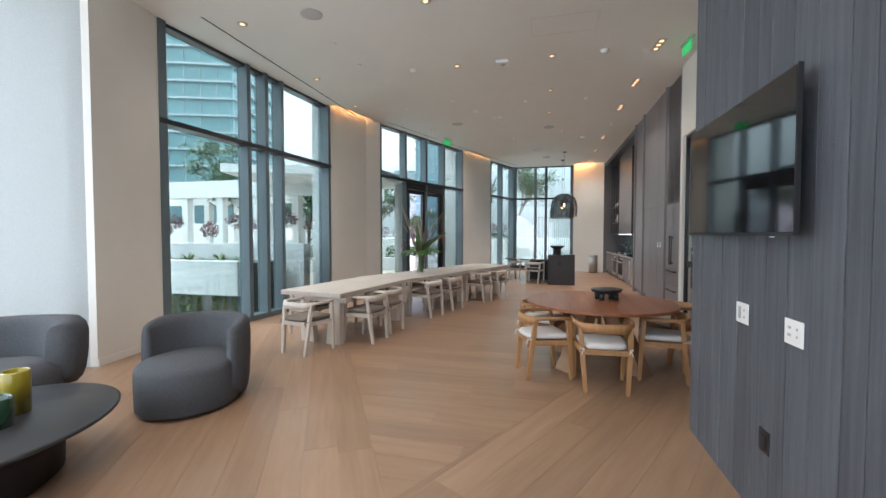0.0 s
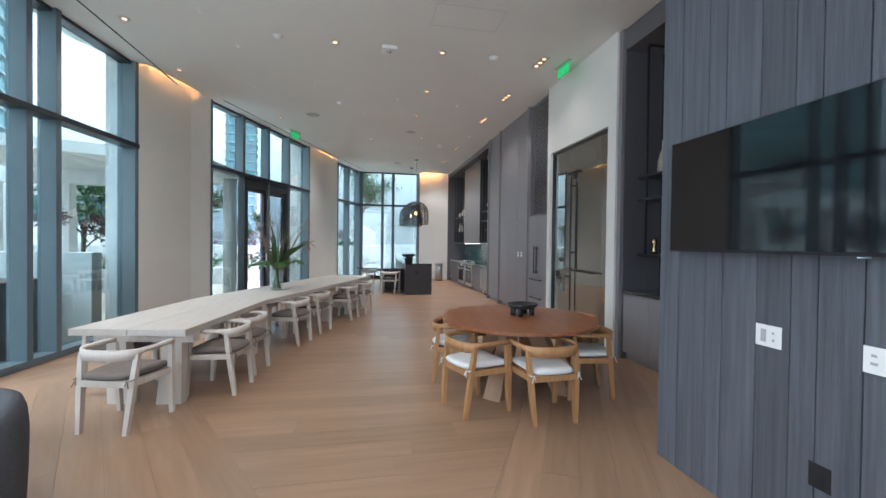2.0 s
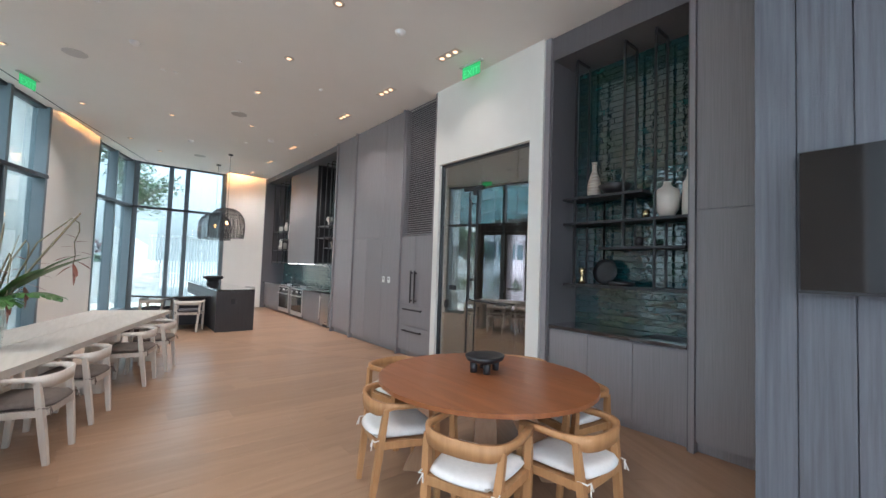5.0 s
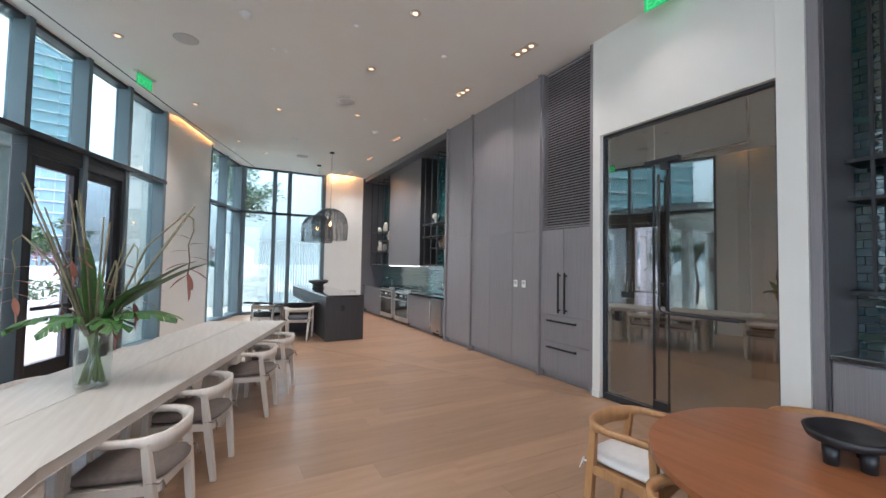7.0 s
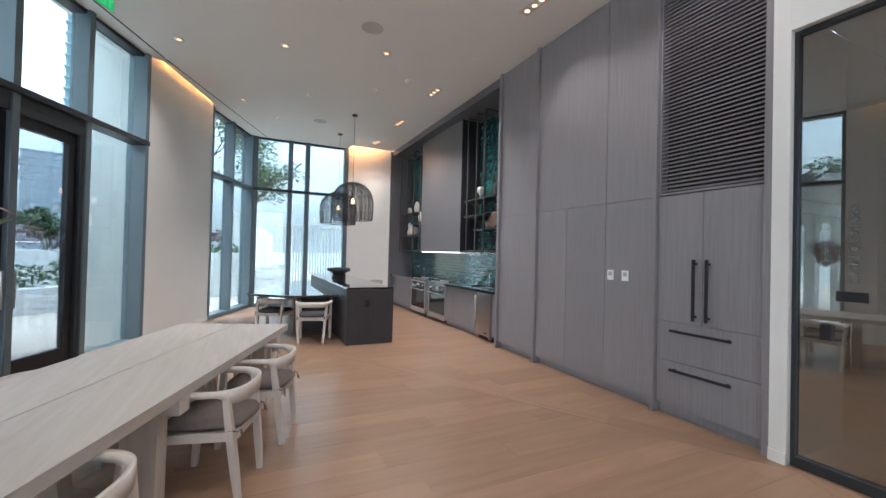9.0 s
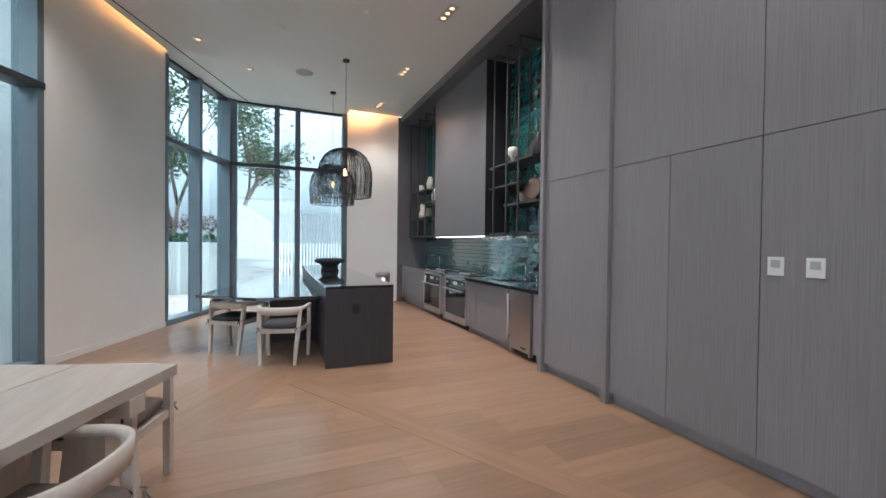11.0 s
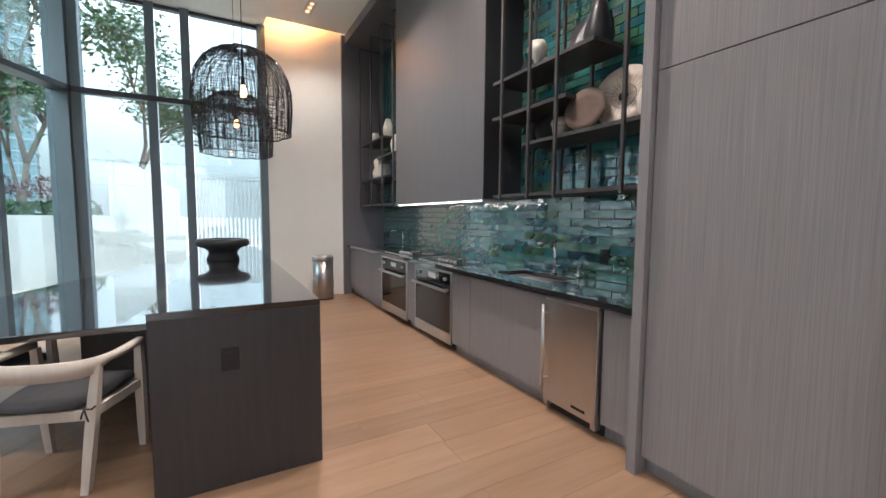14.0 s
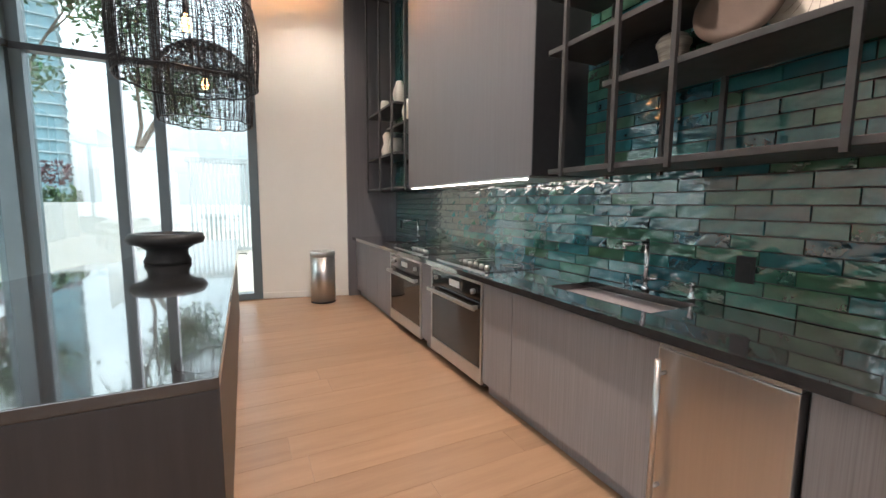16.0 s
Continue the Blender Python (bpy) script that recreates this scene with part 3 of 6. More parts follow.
lt.matrix_world = Matrix(((0, 0, 1, 2.4985), (0, 1, 0, 8.30), (-1, 0, 0, 1.95), (0, 0, 0, 1)))
lt.parent = gd

# room behind the glass door
M_BEIGE = mat("beige_paint", (0.34, 0.29, 0.24), (0.30, 0.26, 0.215), 0.7, scale=1)
M_DOORWOOD = mat("brown_wood_door", (0.36, 0.17, 0.07), (0.27, 0.125, 0.05), 0.5, scale=3, stretch=(8, 8, 0.4))
tagged(boxes("wall_east_4", [(5.4, 5.6, 5.6, 10.4, 0, 3.5), (3.41, 5.4, 5.6, 5.8, 0, 3.5), (3.41, 5.4, 10.2, 10.4, 0, 3.5), (2.63, 3.4, 6.53, 6.59, 0, 3.5), (2.63, 3.4, 8.7, 8.79, 0, 3.5)], M_BEIGE), "beige walls of the hall behind the glass door", "wall", kind="structure")
tagged(boxes("ceiling_hall", [(2.63, 5.6, 6.63, 8.69, 3.5, 3.6), (3.42, 5.6, 5.6, 6.62, 3.5, 3.6), (3.42, 5.6, 8.70, 10.4, 3.5, 3.6)], M_CEIL), "plain ceiling of the hall", "ceiling", kind="structure")
hall_door = base("wooden_door", label="plain brown wooden door in the hall", category="door")
part(boxes("leaf", [(5.36, 5.399, 7.2, 8.14, 0.0, 2.32)], M_DOORWOOD, bevel=0.003), hall_door)
part(boxes("casing", [(5.345, 5.399, 8.145, 8.30, 0.0, 2.40), (5.345, 5.399, 7.05, 7.195, 0.0, 2.40), (5.345, 5.399, 7.196, 8.144, 2.325, 2.40)], M_DOORWOOD, bevel=0.003), hall_door)
part(boxes("handle", [(5.30, 5.36, 8.06, 8.08, 1.1, 1.12), (5.29, 5.31, 7.95, 8.08, 1.1, 1.12)], M_STEEL, bevel=0.003), hall_door)

# bar niche
niche = base("bar_niche", label="dark veneer bar niche lined with green glazed tiles", category="niche", kind="structure")
part(boxes("lining", [(2.49, 3.21, 4.931, 4.95, 0.0, 4.30), (2.49, 3.21, 6.50, 6.519, 0.0, 4.30), (2.49, 3.21, 4.951, 6.499, 4.28, 4.30), (2.49, 2.52, 4.931, 6.519, 4.301, CEIL - 0.004)], M_HOOD), niche)
part(boxes("wall_panel", [(3.075, 3.21, 4.951, 6.499, 0.0, 4.279)], M_GROUT), niche)
bar = base("bar_cabinet", label="low grey bar cabinet with dark stone counter", category="cabinet")
part(boxes("body", [(2.53, 3.07, 4.952, 6.498, 0.1, 0.92), (2.57, 2.59, 4.952, 6.498, 0.002, 0.1)], M_CAB), bar)
for i in range(3):
    front(bar, "door", 4.952 + i * 0.5153, 4.952 + (i + 1) * 0.5153, 0.1, 0.905, 2.505)
part(boxes("counter", [(2.485, 3.072, 4.952, 6.498, 0.922, 0.962)], M_STONE, bevel=0.003), bar)
part(boxes("sink", [(2.62, 2.95, 5.02, 5.42, 0.9625, 0.966)], M_BLACK, bevel=0.001), bar)

rack = base("bar_shelf_rack", label="black hanging metal shelf rack in the bar niche", category="shelf")
bm = bmesh.new()
for x in (2.67, 2.96):
    for y, z0 in ((6.28, 1.43), (5.67, 1.88), (5.33, 1.43)):
        add_box(bm, x - 0.012, x + 0.012, y - 0.012, y + 0.012, z0, 4.25, 0.002)
    for y in (6.05, 5.8, 5.12):
        add_box(bm, 2.95, 2.97, y - 0.01, y + 0.01, 1.9 if y < 6 else 1.46, 2.52, 0.002)
for y in (6.28, 5.67, 5.33):
    add_box(bm, 2.67, 2.96, y - 0.012, y + 0.012, 4.25, 4.274, 0.002)
part(done("post", bm, M_BLACK), rack)
for y0, y1, z in ((4.96, 6.42, 1.44), (5.03, 5.95, 1.885), (4.96, 6.43, 2.19), (5.45, 6.44, 2.50)):
    part(box("shelf", 2.65, 2.98, y0, y1, z, z + 0.032, M_BLACK, bevel=0.003), rack)


def pot(name, x, y, z, profile, material, label, category="vase", group="", sx=1.0, sy=1.0):
    p = turned(name, profile, material, None, 28, pose(x, y, z), sx, sy)
    return tagged(p, label, category, group)


M_CERAM = mat("cream_ceramic", (0.70, 0.65, 0.57), (0.62, 0.57, 0.50), 0.35, scale=8, bump=0.1, bscale=40)
M_STRIPE = mat("ribbed_ceramic", (0.66, 0.58, 0.48), (0.16, 0.12, 0.10), 0.5, scale=9, stretch=(0.5, 0.5, 9))
M_DARKCER = mat("black_ceramic", (0.02, 0.02, 0.022), (0.012, 0.012, 0.014), 0.4, scale=10, bump=0.2, bscale=40)
M_BRASS = mat("brass", (0.7, 0.55, 0.3), (0.6, 0.47, 0.25), 0.25, metal=1.0)
pot("ribbed_vase", 2.78, 6.09, 2.532, [(0, 0), (0.075, 0), (0.08, 0.06), (0.075, 0.16), (0.05, 0.26), (0.03, 0.31), (0.03, 0.40), (0.035, 0.42), (0.02, 0.42), (0.018, 0.3), (0, 0.28)], M_STRIPE, "ribbed cream bottle vase on the bar shelf")
pot("shallow_bowl", 2.8, 5.83, 2.532, [(0, 0), (0.07, 0), (0.15, 0.05), (0.19, 0.11), (0.18, 0.115), (0.13, 0.06), (0, 0.03)], M_DARKCER, "dark shallow bowl on the bar shelf", "bowl")
pot("white_jar", 2.8, 5.26, 2.222, [(0, 0), (0.06, 0), (0.11, 0.08), (0.13, 0.2), (0.11, 0.29), (0.05, 0.33), (0.035, 0.36), (0.04, 0.38), (0.03, 0.38), (0, 0.34)], M_CERAM, "round white ceramic jar on the bar shelf")
pot("bottle_vase", 2.8, 5.05, 2.222, [(0, 0), (0.06, 0), (0.065, 0.1), (0.06, 0.33), (0.035, 0.38), (0.02, 0.42), (0.02, 0.48), (0.01, 0.48), (0, 0.4)], M_CERAM, "tall white ceramic bottle on the bar shelf")
pot("brass_cup", 2.78, 5.47, 2.222, [(0, 0), (0.035, 0), (0.04, 0.10), (0.036, 0.10), (0.03, 0.01), (0, 0.01)], M_BRASS, "small brass cup on the bar shelf", "cup")
pot("brass_figure", 2.76, 6.22, 1.472, [(0, 0), (0.04, 0), (0.03, 0.05), (0.02, 0.1), (0.04, 0.15), (0.035, 0.19), (0, 0.21)], M_BRASS, "small turned brass ornament on the bar shelf", "ornament")
plate = tagged(turned("round_plate", [(0, 0), (0.1, 0), (0.15, 0.02), (0.155, 0.03), (0.1, 0.018), (0, 0.015)], M_DARKCER, None, 32, pose(2.93, 6.0, 1.628, 0, -78, 0)), "round black plate leaning on the bar shelf", "plate")
pot("dark_box", 2.8, 5.75, 1.472, [(0, 0), (0.14, 0), (0.15, 0.03), (0.14, 0.05), (0, 0.055)], M_DARKCER, "flat black dish on the bar shelf", "dish")
pot("glass_stack", 2.8, 5.55, 1.932, [(0, 0), (0.04, 0), (0.045, 0.09), (0.04, 0.09), (0.035, 0.01), (0, 0.01)], M_DARKCER, "dark tumbler on the bar shelf", "tumbler")

# ---- kitchen run ----
KY0, KY1 = 12.762, 18.62
kit_end = tagged(boxes("kitchen_end_panel", [(2.44, 3.24, 18.621, 18.68, 0, CEIL - 0.004)], M_HOOD), "grey veneer end panel of the kitchen", "panel", kind="structure")
tagged(boxes("soffit", [(2.50, 3.235, KY0, KY1, 4.43, CEIL - 0.004)], M_HOOD), "dark veneer soffit above the kitchen", "soffit", kind="structure")
tile_wall = tagged(boxes("wall_east_5", [(3.215, 3.238, KY0, KY1, 0.86, 4.43)], M_GROUT), "kitchen wall lined with green glazed tiles", "wall", kind="structure")


def base_unit(y0, y1, n, label):
    c = base("base_cabinet", label=label, category="cabinet", group="kitchen base cabinets")
    part(boxes("body", [(2.584, 3.20, y0 + 0.001, y1 - 0.001, 0.1, 0.862), (2.62, 2.64, y0, y1, 0.002, 0.1)], M_CAB), c)
    for i in range(n):
        front(c, "door", y0 + (y1 - y0) * i / n, y0 + (y1 - y0) * (i + 1) / n, 0.1, 0.845, 2.56)
    return c


base_unit(16.99, 18.62, 3, "flat grey veneer base cabinets with flush doors")
base_unit(15.83, 16.07, 1, "narrow grey veneer filler between the ovens")
base_unit(14.58, 14.93, 1, "narrow grey veneer base cabinet")
base_unit(13.54, 14.58, 1, "grey veneer sink cabinet")
base_unit(12.765, 13.05, 1, "grey veneer end base cabinet")

counter = base("kitchen_counter", label="dark polished stone kitchen counter with sinks", category="counter")
S0, S1 = (13.72, 14.42), (17.35, 17.75)
part(boxes("top", [(2.50, 2.72, KY0, KY1, 0.865, 0.905), (3.08, 3.213, KY0, KY1, 0.865, 0.905), (2.7201, 3.0799, KY0, S0[0], 0.865, 0.905), (2.7201, 3.0799, S0[1], S1[0], 0.865, 0.905), (2.7201, 3.0799, S1[1], KY1, 0.865, 0.905)], M_STONE), counter)
for a, b in (S0, S1):
    part(boxes("sink", [(2.715, 3.085, a - 0.005, b + 0.005, 0.66, 0.67), (2.705, 2.7195, a - 0.005, b + 0.005, 0.66, 0.897), (3.0805, 3.095, a - 0.005, b + 0.005, 0.66, 0.897), (2.72, 3.08, a - 0.015, a - 0.0005, 0.66, 0.897), (2.72, 3.08, b + 0.0005, b + 0.015, 0.66, 0.897)], M_SINK), counter)


def faucet(y, x=3.14):
    f = base("faucet", x, y, 0.905, label="slim chrome kitchen faucet", category="faucet", group="kitchen faucets")
    bm = bmesh.new()
    tube(bm, [(0, 0, 0), (0, 0, 0.31)], 0.014, 12)
    tube(bm, [(0, 0, 0), (0, 0, 0.03)], 0.024, 12)
    tube(bm, [(0.01, 0, 0.285), (-0.20, 0, 0.285)], 0.011, 10)
    tube(bm, [(-0.195, 0, 0.285), (-0.195, 0, 0.26)], 0.012, 10)
    tube(bm, [(0, 0, 0.07), (0, -0.07, 0.085)], 0.009, 8)
    part(done("spout", bm, M_CHROME, None, True), f)
    return f


faucet(14.07)
faucet(17.55)
soap = base("soap_dispenser", 3.15, 13.80, 0.905, label="small chrome soap dispenser", category="dispenser")
part(turned("body", [(0, 0), (0.02, 0), (0.02, 0.02), (0.013, 0.03), (0.013, 0.075), (0.018, 0.08), (0.018, 0.1), (0, 0.1)], M_CHROME, None, 14), soap)
part(box("spout", -0.06, 0.0, -0.006, 0.006, 0.088, 0.098, M_CHROME, bevel=0.003), soap)


def cooktop(y0, y1):
    c = base("cooktop", label="black glass cooktop with steel edge and knobs", category="cooktop", group="cooktops")
    part(box("glass", 2.60, 3.12, y0, y1, 0.9055, 0.911, M_OVENGLASS, bevel=0.001), c)
    part(boxes("edge", [(2.585, 2.5995, y0, y1, 0.9055, 0.913)], M_STEEL), c)
    bm = bmesh.new()
    for i in range(5):
        lathe(bm, [(0, 0.911), (0.02, 0.911), (0.02, 0.93), (0.016, 0.945), (0, 0.946)], 14, 2.68, y0 + 0.10 + i * 0.085)
    part(done("knob", bm, M_STEEL, None, True), c)
    bm = bmesh.new()
    for (cx, cy) in ((2.98, y0 + 0.2), (2.98, y1 - 0.2), (2.80, y1 - 0.2)):
        lathe(bm, [(0.075, 0.9112), (0.078, 0.913), (0.081, 0.9112)], 24, cx, cy)
    part(done("burner", bm, M_STEEL, None, True), c)


cooktop(14.98, 15.78)
cooktop(16.12, 16.94)


def oven(y0, y1):
    o = base("oven", label="built-in oven with steel trim and black glass door", category="oven", group="kitchen ovens")
    part(boxes("body", [(2.575, 3.15, y0, y1, 0.06, 0.86)], M_BLACK), o)
    part(boxes("trim", [(2.55, 2.574, y0, y1, 0.825, 0.86), (2.55, 2.574, y0, y0 + 0.022, 0.19, 0.8245), (2.55, 2.574, y1 - 0.022, y1, 0.19, 0.8245), (2.55, 2.574, y0, y1, 0.075, 0.19)], M_STEEL, bevel=0.002), o)
    part(box("control_panel", 2.556, 2.574, y0 + 0.023, y1 - 0.023, 0.70, 0.824, M_OVENGLASS, bevel=0.001), o)
    part(box("display", 2.5545, 2.5558, (y0 + y1) / 2 - 0.09, (y0 + y1) / 2 + 0.09, 0.735, 0.79, M_PLASTIC), o)
    d = part(box("door", 2.553, 2.574, y0 + 0.023, y1 - 0.023, 0.193, 0.695, M_OVENGLASS, bevel=0.002), o)
    bar_handle(d, 2.552, y0 + 0.03, y1 - 0.03, 0.635, 0.665, M_STEEL, 0.04, 0.02)
    bm = bmesh.new()
    for yy in (y0 + 0.12, y1 - 0.12):
        tube(bm, [(2.556, yy, 0.762), (2.53, yy, 0.762)], 0.02, 14)
    part(done("knob", bm, M_STEEL, None, True), o)


oven(14.935, 15.825)
oven(16.075, 16.985)

ucf = base("undercounter_refrigerator", label="stainless undercounter refrigerator with bar handle", category="refrigerator")
part(boxes("body", [(2.585, 3.15, 13.055, 13.535, 0.05, 0.86), (2.60, 2.62, 13.055, 13.535, 0.003, 0.05)], M_BLACK), ucf)
d = part(boxes("door", [(2.525, 2.583, 13.06, 13.53, 0.09, 0.835)], M_STEEL, bevel=0.004), ucf)
bm = bmesh.new()
tube(bm, [(2.475, 13.495, 0.20), (2.475, 13.495, 0.80)], 0.012, 10)
tube(bm, [(2.475, 13.495, 0.26), (2.525, 13.495, 0.26)], 0.009, 8)
tube(bm, [(2.475, 13.495, 0.74), (2.525, 13.495, 0.74)], 0.009, 8)
part(done("handle", bm, M_STEEL, None, True), ucf)
part(boxes("hinge", [(2.53, 2.58, 13.06, 13.10, 0.05, 0.09), (2.53, 2.58, 13.49, 13.53, 0.05, 0.09), (2.53, 2.585, 13.06, 13.53, 0.837, 0.858)], M_STEEL, bevel=0.002), ucf)
part(boxes("badge", [(2.5235, 2.5248, 13.14, 13.26, 0.13, 0.15)], M_BLACK), ucf)

hood = base("range_hood", label="tall grey veneer range hood box over the cooktops", category="range hood")
part(boxes("body", [(2.74, 3.212, 14.66, 16.87, 1.60, 4.428)], M_HOOD), hood)
# added black side sheets stand for the shade on the hood's flanks
part(boxes("cheek", [(2.742, 3.212, 14.652, 14.6595, 1.60, 4.428), (2.742, 3.212, 16.8705, 16.878, 1.60, 4.428)], M_BLACK), hood)
part(boxes("underside", [(2.745, 3.2, 14.68, 16.85, 1.585, 1.599)], M_STEEL), hood)
part(boxes("light_strip", [(2.75, 2.79, 14.75, 15.7, 1.577, 1.5845), (2.75, 2.79, 15.8, 16.8, 1.577, 1.5845)], glow("hood_light", (1.0, 0.93, 0.82), 2.2)), hood)


def kitchen_rack(posts, y0, y1, shelves):
    r = base("kitchen_shelf_rack", label="black hanging metal shelf rack on the tiled wall", category="shelf", group="kitchen shelf racks")
    bm = bmesh.new()
    for x in (2.74, 3.12):
        for y in posts:
            add_box(bm, x - 0.012, x + 0.012, y - 0.012, y + 0.012, 1.575, 4.35, 0.002)
    for y in posts:
        add_box(bm, 2.74, 3.12, y - 0.012, y + 0.012, 4.35, 4.374, 0.002)
    part(done("post", bm, M_RACK), r)
    for a, b, z in [(y0, y1, 1.595)] + shelves:
        part(box("shelf", 2.745, 3.13, a, b, z, z + 0.03, M_RACK, bevel=0.003), r)
    return r


kitchen_rack((14.38, 14.01, 13.70, 13.10), 12.775, 14.50, [(12.775, 14.10, 2.02), (13.61, 14.53, 2.31), (13.36, 14.53, 2.63)])
kitchen_rack((18.55, 17.95, 17.45, 16.98), 16.90, 18.60, [(17.3, 18.58, 2.03), (16.95, 17.7, 2.35), (17.4, 18.5, 2.65)])
pot("white_pot", 2.93, 13.84, 2.05, [(0, 0), (0.042, 0), (0.06, 0.06), (0.072, 0.12), (0.078, 0.125), (0.078, 0.14), (0.06, 0.165), (0.03, 0.18), (0, 0.185)], M_STRIPE, "small ribbed pot on the kitchen shelf", "pot")
M_BROWNCER = mat("brown_ceramic", (0.125, 0.080, 0.056), (0.09, 0.058, 0.042), 0.75, scale=9, bump=0.15, bscale=60)
big = base("round_plate", label="large cream plate with brown rings on the kitchen shelf", category="plate", group="kitchen shelf plates")
part(turned("dish", [(0, 0), (0.14, 0), (0.215, 0.022), (0.22, 0.034), (0.14, 0.014), (0, 0.012)], mat("stained_cream_ceramic", (0.66, 0.59, 0.50), (0.42, 0.33, 0.26), 0.5, scale=11, bump=0.2, bscale=40), None, 40), big)
bm = bmesh.new()
for r in (0.085, 0.165):
    zr = 0.0135 if r < 0.14 else 0.0172
    lathe(bm, [(r, zr - 0.003), (r + 0.004, zr - 0.003), (r + 0.004, zr + 0.001), (r, zr + 0.001)], 36)
part(done("ring", bm, M_BROWNCER, None, True), big)
bm = bmesh.new()
lathe(bm, [(0, 0.0125), (0.034, 0.0125), (0.036, 0.0145), (0, 0.0155)], 24)
part(done("hub", bm, M_DARKCER, None, True), big)
bm = bmesh.new()
rng_p = random.Random(3)
for i in range(26):
    a = 2 * math.pi * i / 26 + rng_p.uniform(-0.06, 0.06)
    c_, s_ = math.cos(a), math.sin(a)
    tube(bm, [(0.04 * c_, 0.04 * s_, 0.0125), (0.135 * c_, 0.135 * s_, 0.0135), (0.205 * c_, 0.205 * s_, 0.0285)], 0.0014, 4, 0.0007)
part(done("ray", bm, M_BROWNCER), big)
big.matrix_world = pose(3.0, 13.30, 2.268, 0, -76, 12)
for x, y, z, r, mt, lab in ((2.875, 13.52, 2.208, 0.16, M_BROWNCER, "round flat brown plate leaning on the kitchen shelf"), (3.02, 14.03, 2.19, 0.15, M_DARKCER, "round dark plate leaning on the kitchen shelf"), (3.02, 13.62, 2.80, 0.18, M_DARKCER, "dark plate leaning on the upper kitchen shelf"), (3.02, 14.25, 2.76, 0.14, M_DARKCER, "dark plate leaning on the upper kitchen shelf")):
    tagged(turned("round_plate", [(0, 0), (r * 0.65, 0), (r, 0.022), (r * 1.02, 0.032), (r * 0.65, 0.014), (0, 0.012)], mt, None, 36, pose(x, y, z, 0, -76, 12)), lab, "plate", "kitchen shelf plates")
pot("white_pot", 2.93, 13.02, 2.05, [(0, 0), (0.06, 0), (0.10, 0.06), (0.105, 0.14), (0.085, 0.20), (0.06, 0.215), (0.05, 0.2), (0, 0.08)], M_CERAM, "rounded cream pot at the shelf end", "pot")
pot("round_ornament", 2.9, 14.10, 2.64, [(0, 0), (0.03, 0), (0.025, 0.08), (0.03, 0.12), (0.08, 0.17), (0.085, 0.22), (0.06, 0.27), (0, 0.285)], M_CERAM, "round cream ornament on a short stem", "ornament")
pot("dark_vase", 2.95, 13.5, 2.64, [(0, 0), (0.09, 0), (0.11, 0.12), (0.06, 0.3), (0.05, 0.36), (0.04, 0.36), (0, 0.1)], M_DARKCER, "tall dark vase on the kitchen shelf")
for y, z, pr in ((18.1, 2.06, [(0, 0), (0.07, 0), (0.09, 0.1), (0.05, 0.2), (0.07, 0.3), (0.03, 0.36), (0, 0.36)]), (17.75, 2.06, [(0, 0), (0.08, 0), (0.1, 0.1), (0.08, 0.22), (0, 0.23)]), (17.2, 2.38, [(0, 0), (0.09, 0), (0.11, 0.15), (0.07, 0.28), (0, 0.3)]), (18.2, 2.68, [(0, 0), (0.06, 0), (0.08, 0.1), (0.05, 0.18), (0, 0.19)]), (17.6, 2.68, [(0, 0), (0.06, 0), (0.09, 0.14), (0.04, 0.3), (0, 0.31)])):
    pot("cream_pot", 2.9, y, z, pr, M_CERAM, "cream ceramic pot on the kitchen shelf", "pot", "cream pots")
wall_plate(3.200, 13.58, 1.10, "dark bronze outlet on the green tiles", dark=True, holes=((0, 0, 0.05, 0.07),), w=0.085, h=0.13)
wall_plate(3.200, 18.35, 1.10, "dark bronze outlet on the green tiles", dark=True, holes=((0, 0, 0.05, 0.07),), w=0.085, h=0.13)

# ---- island ----
island = base("kitchen_island", label="black stone island with a lower angled table leaf", category="island")
part(boxes("body", [(0.175, 0.93, 13.705, 18.18, 0.0, 0.914)], M_ISLAND), island)
part(boxes("end_panel", [(0.155, 0.955, 13.66, 13.704, 0.0, 0.914)], M_ISLAND, bevel=0.002), island)
part(boxes("top", [(0.155, 0.955, 13.66, 18.2, 0.915, 0.95)], M_STONE, bevel=0.003), island)
leaf_top = prism("table_leaf", [(0.153, 14.30), (-0.60, 14.30), (-1.32, 14.86), (-0.42, 17.9), (0.153, 17.9)], 0.725, 0.765, M_STONE, island, 0.003)
part(boxes("support", [(-0.45, 0.174, 15.2, 17.2, 0.0, 0.724)], M_ISLAND), island)
wall_plate(0.5, 13.659, 0.68, "black outlet on the island end", dark=True, holes=((0, 0, 0.05, 0.075),), w=0.085, h=0.12, turn=90)
part(boxes("pull", [(0.956, 1.03, 17.85, 17.87, 0.80, 0.815), (1.03, 1.045, 17.75, 17.97, 0.80, 0.815)], M_BLACK, bevel=0.003), island)
pot("stone_bowl", 0.50, 16.15, 0.95, [(0, 0), (0.15, 0), (0.155, 0.02), (0.135, 0.06), (0.135, 0.10), (0.18, 0.135), (0.235, 0.15), (0.255, 0.185), (0.235, 0.225), (0.19, 0.228), (0.16, 0.18), (0, 0.16)], mat("black_stone", (0.022, 0.023, 0.025), (0.014, 0.015, 0.016), 0.5, scale=20, bump=0.2, bscale=80), "black carved stone pedestal bowl on the island", "bowl")

bin_ = base("waste_bin", 2.02, 18.42, 0, label="round brushed steel waste bin", category="waste bin")
part(turned("body", [(0, 0.02), (0.17, 0.02), (0.17, 0.66), (0.16, 0.66), (0.16, 0.1), (0, 0.1)], M_STEEL, None, 32), bin_)
